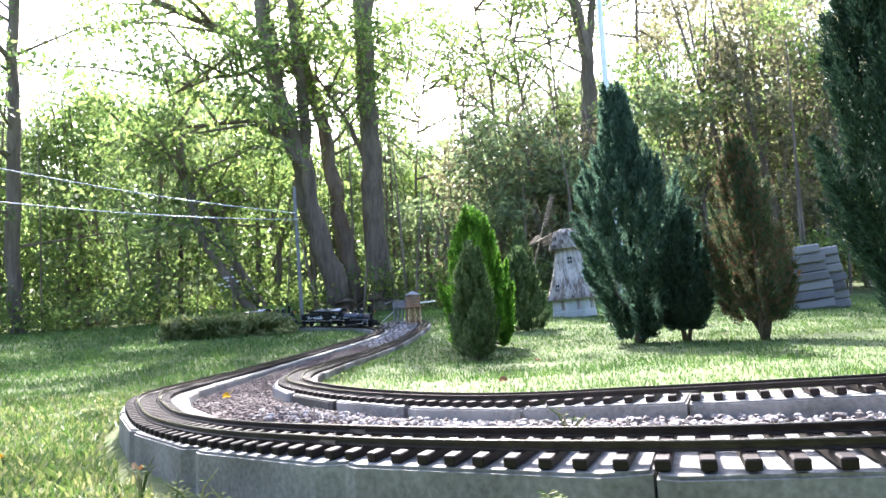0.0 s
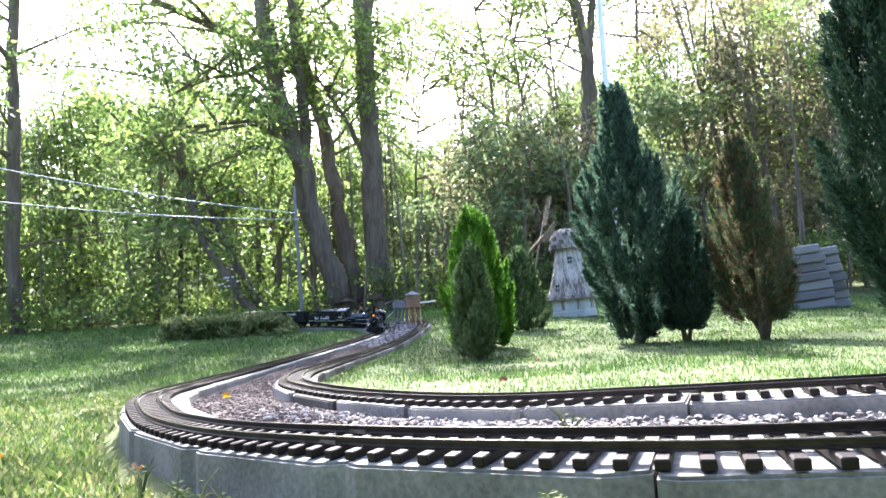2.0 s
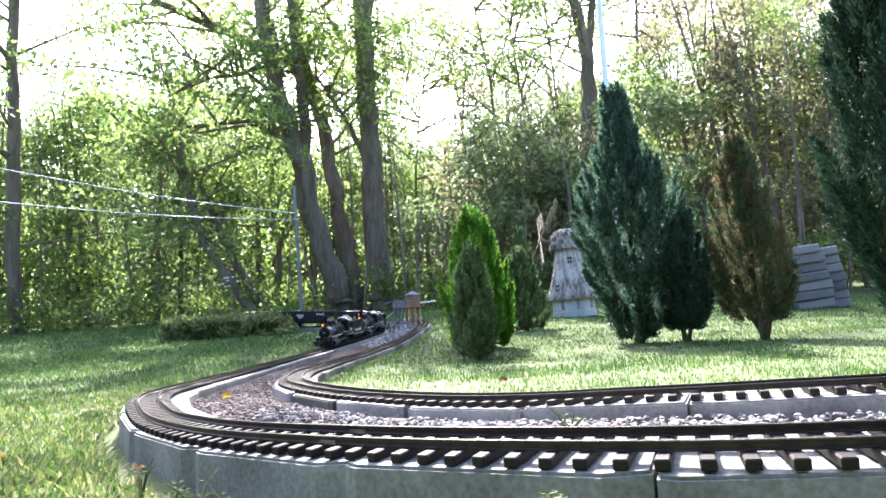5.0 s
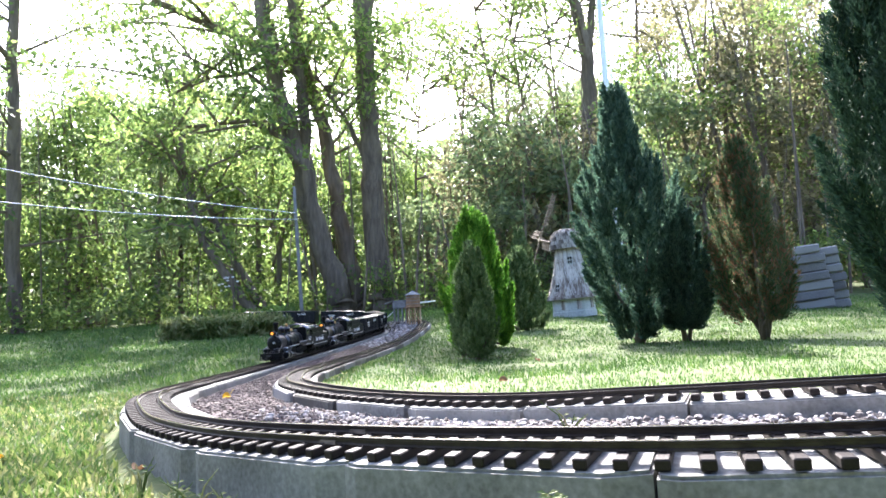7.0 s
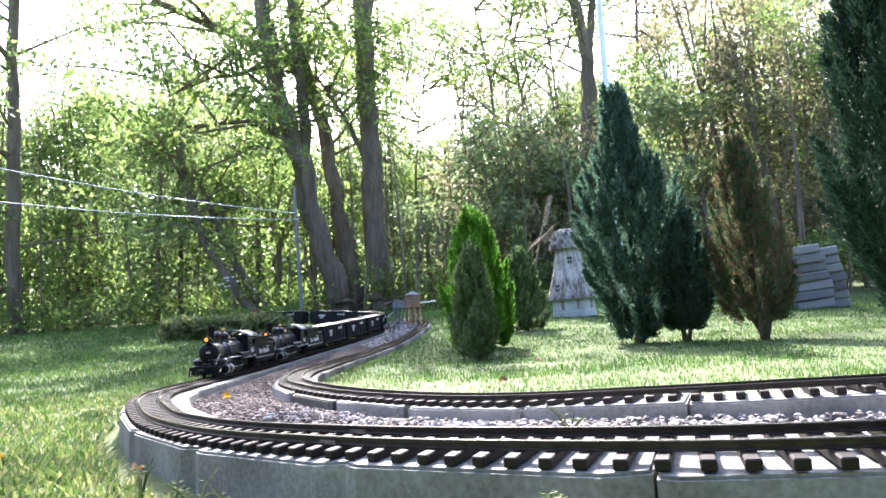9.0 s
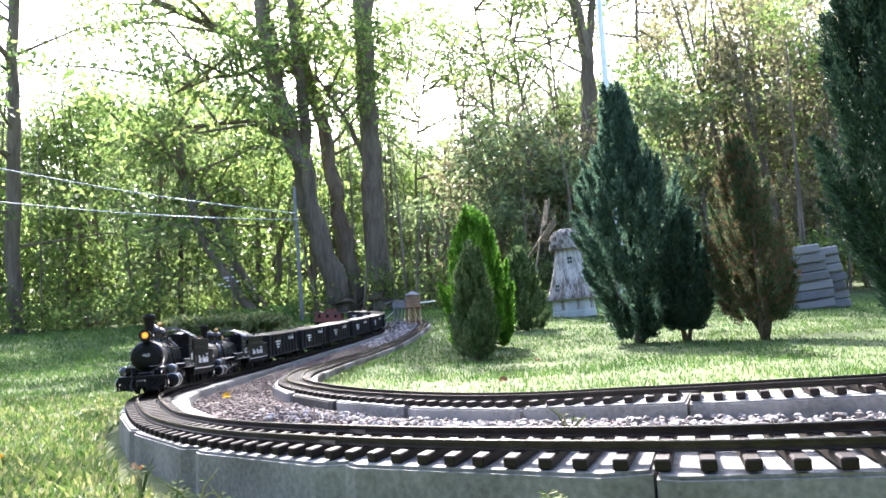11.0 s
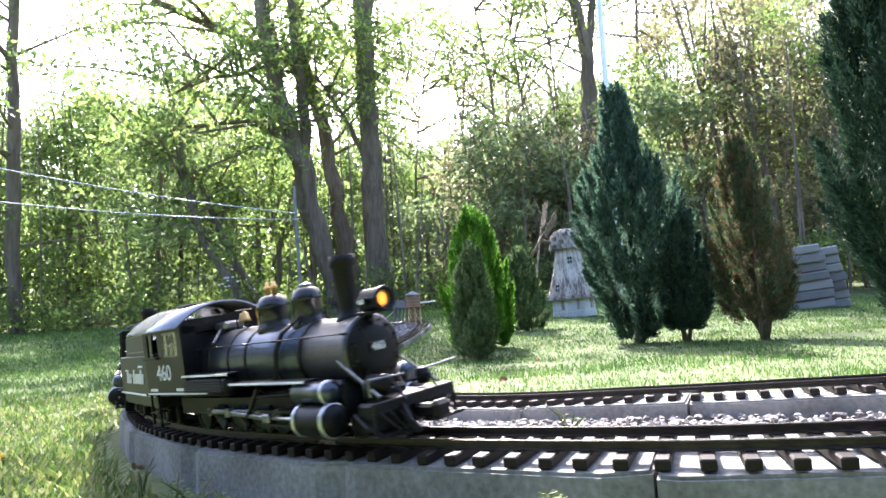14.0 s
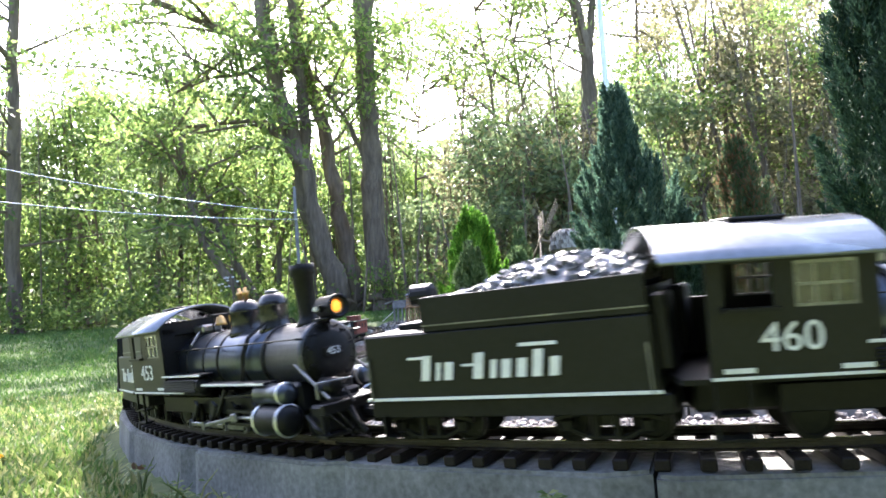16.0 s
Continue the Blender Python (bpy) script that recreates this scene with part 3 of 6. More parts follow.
def tall_tree(limbs, label):
    root_pt = limbs[0][0]
    x0 = root_pt[0]
    foot = (root_pt[0], root_pt[1], land_at(root_pt[0], root_pt[1]) - 0.05, root_pt[3] * 1.25)
    limbs = [[foot] + limbs[0]] + limbs[1:]
    # side twigs, with leaves at their ends
    tips, twigs, high = [], [], []
    for limb in limbs:
        for p, q in zip(limb[1:], limb[2:]):
            n = 5 if q[3] < 0.09 else 2
            if q[2] < (2.9 if q[3] > 0.06 else 1.6):
                continue
            for _ in range(n):
                t = random.random()
                a = Vector(p[:3]).lerp(Vector(q[:3]), t)
                d = Vector((random.uniform(-1, 1), random.uniform(-1, 0.6), random.uniform(-0.1, 0.8))).normalized() * random.uniform(0.5, 1.3)
                e = a + d
                f = e + Vector((d.x * 0.6, d.y * 0.6, random.uniform(-0.35, 0.1)))
                twigs.append([(*a, 0.022), (*e, 0.012), (*f, 0.004)])
                tips += [tuple(a.lerp(e, 0.6)), tuple(e), tuple(e.lerp(f, 0.5)), tuple(f)]
    # added leaf clumps above the view, placed to cast dappled shade on the lawn
    for limb in limbs:
        x, y, z, r = limb[-1]
        if z > 4.6 and r > 0.03:
            for _ in range(6 if x < -0.5 else 40):
                if x < 0:
                    high.append((x + random.gauss(-0.6, 1.4), y + random.gauss(-0.1, 0.9), random.uniform(5.3, 7.4)))
                else:
                    high.append((x + random.uniform(-1.7, 3.2), y + random.gauss(0, 0.7), random.uniform(6.0, 8.9)))
    leaves = clump_leaves(tips, 0.33, 46 if x0 < -0.3 else 22, 0.09, 0.038) if tips else None
    if high:
        leaves = np.concatenate([leaves, clump_leaves(high, 0.5, 70, 0.11, 0.052)])
    tree("tall_tree", limbs + twigs, label, leaves, M_LEAF)


tall_tree([[(-1.49, 9.50, 0.81, 0.170), (-1.74, 9.41, 1.61, 0.156), (-1.93, 9.28, 2.73, 0.142), (-2.16, 9.18, 3.53, 0.128), (-2.33, 9.02, 4.96, 0.114), (-2.35, 8.87, 6.22, 0.100)],
           [(-1.89, 9.42, 2.35, 0.090), (-1.85, 9.30, 3.38, 0.080), (-1.92, 9.17, 4.50, 0.070), (-1.92, 9.04, 5.62, 0.060)],
           [(-1.91, 9.09, 2.60, 0.045), (-2.10, 9.05, 2.96, 0.037), (-2.55, 9.02, 3.22, 0.028), (-3.41, 9.02, 3.19, 0.020), (-4.05, 9.05, 2.96, 0.012)],
           [(-2.05, 8.89, 3.42, 0.035), (-2.49, 8.85, 3.83, 0.027), (-3.03, 8.85, 3.79, 0.018), (-3.58, 8.87, 3.59, 0.010)]],
          'tall grey-barked tree leaning over the lawn, leafy limbs')
tall_tree([[(-1.31, 10.01, 0.74, 0.130), (-1.47, 9.88, 1.83, 0.118), (-1.58, 9.78, 2.75, 0.106), (-1.73, 9.67, 3.67, 0.094), (-2.03, 9.60, 4.27, 0.081), (-2.68, 9.56, 4.60, 0.069), (-3.32, 9.53, 4.93, 0.057), (-4.05, 9.48, 5.30, 0.045)],
           [(-1.73, 9.68, 3.63, 0.060), (-1.92, 9.55, 4.68, 0.050), (-1.89, 9.42, 5.84, 0.040)]],
          'grey tree with a long limb reaching over the lawn')
tall_tree([[(-0.92, 9.80, 0.79, 0.170), (-0.97, 9.69, 1.77, 0.160), (-0.97, 9.58, 2.74, 0.150), (-0.96, 9.45, 3.80, 0.140), (-0.95, 9.31, 5.02, 0.130), (-0.94, 9.16, 6.32, 0.120)],
           [(-0.98, 9.60, 2.58, 0.045), (-1.23, 9.52, 3.21, 0.037), (-1.49, 9.47, 3.67, 0.028), (-1.71, 9.43, 4.01, 0.020)],
           [(-0.99, 9.44, 3.96, 0.035), (-1.27, 9.38, 4.47, 0.028), (-1.64, 9.30, 5.14, 0.020)],
           [(-0.96, 9.40, 4.29, 0.060), (-0.83, 9.31, 5.01, 0.052), (-0.76, 9.23, 5.74, 0.045)]],
          'straight tall grey-barked tree beside the water tower')
tall_tree([[(2.46, 10.93, 1.47, 0.140), (2.49, 10.74, 3.11, 0.125), (2.53, 10.60, 4.38, 0.110), (2.43, 10.52, 5.02, 0.095), (2.26, 10.41, 5.95, 0.080)],
           [(2.54, 10.58, 4.52, 0.070), (2.64, 10.50, 5.19, 0.060), (2.73, 10.42, 5.92, 0.050)]],
          'bare dark trunk rising behind the conifers')
tall_tree([[(-2.54, 9.03, 0.55, 0.075), (-2.83, 8.97, 1.02, 0.064), (-3.17, 8.91, 1.56, 0.052), (-3.36, 8.82, 2.32, 0.041), (-3.40, 8.74, 2.99, 0.030)]],
          "slanting thin trunk leaning at the lawn's edge")
tall_tree([[(-2.44, 9.22, 0.59, 0.070), (-2.72, 9.16, 1.10, 0.057), (-3.02, 9.09, 1.73, 0.043), (-3.29, 8.99, 2.58, 0.030)]],
          "slanting thin trunk leaning at the lawn's edge")
tall_tree([[(-5.71, 9.03, 0.52, 0.100), (-5.71, 8.91, 1.56, 0.090), (-5.59, 8.74, 3.05, 0.080), (-5.55, 8.61, 4.17, 0.070), (-5.42, 8.47, 5.35, 0.060)]],
          "upright dark trunk at the lawn's edge, broken leafy limbs")
tall_tree([[(1.08, 11.80, 2.67, 0.030), (1.02, 11.59, 4.46, 0.024), (0.89, 11.49, 5.37, 0.018), (0.76, 11.39, 6.17, 0.012)],
           [(1.02, 11.59, 4.46, 0.018), (1.39, 11.49, 5.34, 0.012), (1.63, 11.42, 5.92, 0.006)]],
          'thin half-bare stem against the bright sky')
tall_tree([[(0.55, 12.29, 2.80, 0.025), (0.43, 12.07, 4.68, 0.017), (0.37, 11.94, 5.82, 0.008)],
           [(0.46, 12.11, 4.36, 0.014), (0.74, 12.03, 5.07, 0.009), (0.82, 11.97, 5.59, 0.005)]],
          'thin half-bare stem against the bright sky')
tall_tree([[(-0.42, 11.97, 2.90, 0.022), (-0.28, 11.84, 4.11, 0.014), (-0.13, 11.75, 4.81, 0.006)],
           [(-0.28, 11.84, 4.11, 0.012), (-0.47, 11.78, 4.63, 0.009), (-0.52, 11.72, 5.13, 0.005)]],
          'thin half-bare stem against the bright sky')
tall_tree([[(1.60, 11.61, 2.60, 0.028), (1.54, 11.44, 4.07, 0.022), (1.41, 11.31, 5.15, 0.016), (1.32, 11.21, 6.04, 0.010)],
           [(1.54, 11.44, 4.07, 0.016), (1.93, 11.36, 4.73, 0.011), (2.21, 11.28, 5.40, 0.006)]],
          'thin half-bare stem against the bright sky')
tall_tree([[(2.19, 12.20, 2.68, 0.030), (2.24, 12.02, 4.22, 0.024), (2.16, 11.88, 5.46, 0.018), (2.11, 11.77, 6.39, 0.012)],
           [(2.25, 12.00, 4.43, 0.015), (2.50, 11.92, 5.13, 0.010), (2.60, 11.84, 5.85, 0.006)]],
          'thin half-bare stem against the bright sky')
tall_tree([[(3.52, 11.78, 2.82, 0.040), (3.64, 11.55, 4.80, 0.033), (3.69, 11.40, 6.09, 0.025)]],
          'thin half-bare stem against the bright sky')
tall_tree([[(-0.89, 12.24, 3.20, 0.022), (-0.88, 12.10, 4.45, 0.015), (-0.84, 11.95, 5.69, 0.008)]],
          'thin half-bare stem against the bright sky')


def forest_tree(x, y, height, spread, mat, leaf_size, per, low, label, clumps):
    z0 = land_at(x, y)
    limbs = []
    lean = random.uniform(-0.12, 0.08)
    for k in range(random.choice((1, 2, 2, 3))):
        ox = random.uniform(-0.3, 0.3)
        limbs.append([(x + ox, y, z0 - 0.05, 0.05), (x + ox + lean * height * 0.4, y, z0 + height * 0.4, 0.04), (x + ox * 2 + lean * height + random.uniform(-0.5, 0.5), y + random.uniform(-0.3, 0.3), z0 + height * random.uniform(0.8, 1.0), 0.012)])
    cs = []
    for _ in range(clumps):
        h = low + (1 - low) * random.random() ** 0.8
        w = spread * (1.0 if h < 0.6 else 1.35 - h * 0.6) * math.sqrt(random.random())
        a = random.uniform(0, 6.28)
        cs.append((x + lean * height * h + w * math.cos(a), y + w * math.sin(a) * 0.8, z0 + height * h))
    tips = random.sample(cs, min(5, len(cs)))
    for c in tips:
        limbs.append([(x + lean * c[2] * 0.6, y, z0 + (c[2] - z0) * 0.6, 0.02), (*[(p + q) / 2 for p, q in zip((x, y, c[2]), c)], 0.014), (*c, 0.005)])
    return tree("forest_tree", limbs, label, clump_leaves(cs, 0.36, per, leaf_size, leaf_size * 0.5), mat, group="trees of the wood edge")


# the wood's edge in three rows; the tops follow the skyline, lower before the bright gap
k = 0
for row, (y0, y1, gap, drop) in enumerate(((9.6, 10.6, 0.08, 0.10), (11.2, 12.8, 0.085, 0.03), (13.5, 15.5, 0.11, 0.0))):
  for bearing in np.arange(-0.88, 0.9, gap):
    y = random.uniform(y0, y1)
    x = (bearing + random.uniform(-0.02, 0.02)) * y
    rise = np.interp(bearing, (-.65, -.48, -.28, -.19, -.09, .01, .08, .15, .21, .26, .33, .40, .6), (.49, .48, .44, .33, .31, .28, .37, .42, .40, .37, .43, .52, .56))
    h = (rise - drop + random.uniform(-0.05, 0.015)) * y - 0.15
    if (row == 2 and bearing < -0.2 and random.random() < 0.5) or (row == 1 and bearing < -0.2 and random.random() < 0.3):
        continue
    if row == 0 and -0.19 < bearing < -0.05:
        continue
    if 0.0 < bearing < 0.3:
        forest_tree(float(x) + 0.5, y + 0.6, float(h) * random.uniform(0.75, 0.95), 1.1, M_LEAF_DARK, 0.085, 70, 0.06, "dense dark green young tree at the wood's edge", 40)
    k += 1
    mat = (M_LEAF, M_LEAF_DARK, M_LEAF)[k % 3] if x < 0.2 else ((M_LEAF_DARK, M_LEAF_DRY)[k % 2] if x < 3.5 else (M_LEAF, M_LEAF_DRY, M_LEAF_DRY)[k % 3])
    label = {"leaf": "leafy young tree, bright green, at the edge of the wood", "leaf_dark": "dense dark green young tree at the wood's edge", "leaf_dry": "dry olive-brown leafy tree at the wood's edge"}[mat.name]
    forest_tree(x, y, float(h), random.uniform(0.9, 1.3), mat, random.uniform(0.075, 0.1), 75, 0.06, label, int(26 + 7 * h))

# tan, half-dry trees that close the wood behind the conifers
for x, y, h, mat, n in ((4.6, 10.4, 5.9, M_LEAF_DRY, 44), (5.7, 10.8, 6.3, M_LEAF, 30)):
    forest_tree(x, y, h, 1.15, mat, 0.085, 80, 0.08, "dry olive-brown leafy tree at the wood's edge" if mat is M_LEAF_DRY else "leafy young tree, bright green, at the edge of the wood", n)

# thin saplings and brush under the trees
bm = bmesh.new()
for _ in range(150):
    x, y = random.uniform(-8.5, 8.5), random.uniform(8.6, 11.5)
    z = land_at(x, y)
    h = random.uniform(1.2, 3.6)
    lx = random.uniform(-0.5, 0.35)
    r = random.uniform(0.008, 0.022)
    tube(bm, [(x, y, z - 0.05), (x + lx * 0.4, y, z + h * 0.5), (x + lx, y + random.uniform(-.2, .2), z + h)], [r, r * 0.8, r * 0.3], 5)
tagged(part("saplings", bm, M_BARK), "thin bare sapling stems in the shade of the wood", "saplings", kind="stuff")
cs = [(random.uniform(-9.5, 9.5), random.uniform(8.6, 10.5)) for _ in range(330)]
cs = [(x, y, land_at(x, y) + random.uniform(0.0, 0.55) + max(0, (abs(x + 3) - 1)) * 0.02) for x, y in cs]
tagged(flat_mesh("undergrowth", clump_leaves(cs, 0.3, 60, 0.07, 0.035, 0.2), 4, M_LEAF), "dark tangled undergrowth along the lawn's edge", "undergrowth", kind="stuff")
# rank grass and brush that hides the line where it leaves the lawn
cs = [(random.uniform(-2.6, -1.46), random.uniform(6.2, 6.42)) for _ in range(120)]
cs = [(x, y, land_at(x, y) + (0.11 + 0.11 * (0.5 + 0.5 * noise.noise((x * 6, 2, 0)))) * random.random() ** 0.7) for x, y in cs]
tagged(flat_mesh("rank_grass", clump_leaves(cs, 0.08, 110, 0.055, 0.013, 0.9), 4, M_WEED), "tuft of rank green grass before the far track", "grass", kind="stuff")
cs = [(random.uniform(-2.5, -1.8), random.uniform(7.2, 8.3)) for _ in range(60)]
cs = [(x, y, land_at(x, y) + random.uniform(0.0, 0.16)) for x, y in cs]
tagged(flat_mesh("long_grass", clump_leaves(cs, 0.12, 150, 0.06, 0.011, 1.2), 4, M_GRASS), "long uncut grass beside the far track", "grass", kind="stuff")
# unseen leaf screen, added behind and beside the viewer to cut sky light
cs = []
for _ in range(900):
    x = random.uniform(-14, 14)
    cs.append((x, -5.5 + random.uniform(-0.5, 0.5), random.uniform(0.1, 4.6)))
for _ in range(500):
    sx = random.choice((-1, 1))
    cs.append((sx * random.uniform(13, 14), random.uniform(-5, 8), random.uniform(0.1, 4.2)))
tagged(flat_mesh("tall_hedge", clump_leaves(cs, 0.55, 60, 0.22, 0.13), 4, M_SCREEN), "dark leaf screen out of view, added to block sky light", "hedge", kind="stuff")
cs = []
for _ in range(1900):
    x = random.uniform(-22, 22)
    cs.append((x, random.uniform(16, 22), 0.4 + (4.2 + 1.2 * noise.noise((x * 0.25, 3, 0)) + (1.6 if abs(x - 1) > 5 else 0)) * random.random() ** 1.3))
tagged(flat_mesh("far_woods", clump_leaves(cs, 0.9, 70, 0.26, 0.15), 4, M_FAR), "deep shaded wood far behind the lawn", "woods", kind="stuff")


# ---- conifers in the bed ----
def conifer(name, x, y, height, width, mat, label, plumes, per, shape, stems=4, lean=0.0, sprig=0.024, plume=(0.2, 0.36), thick=0.085, bare=0.0):
    """An upright shrub: stems, and sprigs gathered in spindle-shaped plumes that point up and out.
    shape: (height, radius) pairs, both relative; bare: the share of the height where only stems show."""
    root = tagged(new(name), label, "conifer", "conifers in the bed")
    z0 = land_at(x, y)
    sh, sr = [q[0] for q in shape], [q[1] for q in shape]
    tips = []
    for i in range(plumes):
        h = bare + 0.10 + (0.9 - bare) * ((i + 0.5) / plumes) ** 0.85
        a = i * 2.39996 + random.uniform(-0.5, 0.5)
        r = float(np.interp(h, sh, sr)) * width * 0.5 * (random.uniform(0.72, 1.06) if i % 4 else random.uniform(0.05, 0.6))
        long = height * random.uniform(*plume)
        drop = max(h * height - long, (bare + 0.02) * height)
        tip = Vector((x + r * math.cos(a) + lean * height * h, y + r * math.sin(a), z0 + h * height))
        r2 = min(r, float(np.interp(drop / height, sh, sr)) * width * 0.5) * 0.72
        foot = Vector((x + r2 * math.cos(a) + lean * drop, y + r2 * math.sin(a), z0 + drop))
        tips.append((foot, tip))
    for k in range(stems):
        foot, tip = tips[(k * 7) % len(tips)]
        bm = bmesh.new()
        a = k * 2.4
        start = Vector((x + 0.03 * width * math.cos(a), y + 0.03 * width * math.sin(a), z0 - 0.02))
        tube(bm, [start, start.lerp(foot, 0.5) + Vector((0, 0, 0.03)), foot, foot.lerp(tip, 0.7)], [0.011, 0.009, 0.007, 0.002], 6)
        part("stem", bm, M_BARK, root, smooth=True)
    f, t = np.array([q[0] for q in tips]), np.array([q[1] for q in tips])
    axis = unit(t - f)
    u = unit(np.cross(axis, np.array([0.3, 1.0, 0.1])))
    v = np.cross(axis, u)
    w = rng.uniform(0, 1, (plumes, per, 1)) ** 0.9
    pa = rng.uniform(0, 6.28, (plumes, per, 1))
    out = u[:, None] * np.cos(pa) + v[:, None] * np.sin(pa)
    swell = np.sin(np.pi * np.clip(w * 0.78 + 0.2, 0, 1)) ** 0.8 * thick * width * rng.uniform(0.7, 1.3, (plumes, 1, 1))
    ragged = 0.75 + 0.5 * np.sin(9 * w + 3 * pa + np.arange(plumes)[:, None, None])
    c = f[:, None] + (t - f)[:, None] * w + out * swell * ragged * rng.uniform(0.15, 1, (plumes, per, 1)) ** 0.5
    c[..., 2] = np.maximum(c[..., 2], z0 + 0.02)
    d = (axis[:, None] * 1.1 + out * 0.75).reshape(-1, 3)
    flat_mesh("foliage", leaf_quads(c.reshape(-1, 3), sprig, sprig * 0.24, 0.15, d, 0.4), 4, mat, root)
    return root


TALL = ((0, 0.24), (0.06, 0.42), (0.19, 0.66), (0.38, 0.9), (0.55, 1.0), (0.64, 0.88), (0.75, 0.46), (0.87, 0.34), (1, 0.14))
BUSHY = ((0, 0.3), (0.12, 0.65), (0.3, 1.0), (0.45, 1.0), (0.6, 0.8), (0.8, 0.5), (1, 0.12))
CONE = ((0, 0.85), (0.15, 1.0), (0.35, 1.0), (0.6, 0.85), (0.8, 0.6), (1, 0.15))
BROAD = ((0, 0.2), (0.12, 0.46), (0.26, 0.86), (0.37, 1.0), (0.6, 0.78), (0.8, 0.45), (1, 0.04))
conifer("bright_conifer", 0.165, 3.531, 0.745, 0.39, M_THUJA, "bright yellow-green feathery conifer in the lawn", 110, 620, CONE, lean=-0.01, sprig=0.032, thick=0.07, plume=(0.2, 0.36))
conifer("grey_conifer", 0.112, 2.985, 0.52, 0.22, M_JUNIPER, "small grey-green conifer before the bright one", 70, 520, CONE, lean=0.013, sprig=0.02, thick=0.1, plume=(0.14, 0.26))
conifer("grey_conifer", 0.118, 2.80, 0.245, 0.175, M_JUNIPER, "low grey-green conifer seedling, loose tips", 40, 380, BUSHY, lean=0.06, sprig=0.018, thick=0.1)
conifer("dark_conifer", 0.50, 4.628, 0.580, 0.38, M_JUNIPER, "dark green rounded conifer behind the bright one", 70, 480, CONE, lean=0.027, sprig=0.03, plume=(0.14, 0.26))
conifer("thin_conifer", 0.755, 6.527, 0.863, 0.325, M_JUNIPER, "slim pale green conifer near the windmill", 40, 300, CONE, lean=-0.014, sprig=0.035)
conifer("blue_conifer", 0.915, 3.282, 1.30, 0.58, M_SPRUCE, "tall blue-green upright conifer with several plumes", 170, 560, TALL, lean=-0.022, stems=10, plume=(0.10, 0.21), thick=0.058)
conifer("blue_conifer", 1.120, 3.232, 0.72, 0.34, M_SPRUCE, "shorter blue-green conifer beside the tall one", 90, 520, TALL, lean=0.02, stems=6, plume=(0.16, 0.3), bare=0.06)
conifer("browning_conifer", 1.400, 3.038, 0.955, 0.41, M_BROWN, "brownish half-dry conifer with bare lower stems", 110, 430, BUSHY, lean=-0.05, sprig=0.021, stems=14, plume=(0.14, 0.26), bare=0.07)
conifer("dark_conifer", 1.505, 2.142, 1.80, 0.57, M_BACKLIT, "large blue-green conifer beside the track, backlit shade in its colour", 150, 950, BROAD, lean=0.0, sprig=0.02, stems=6, plume=(0.1, 0.2), thick=0.075)


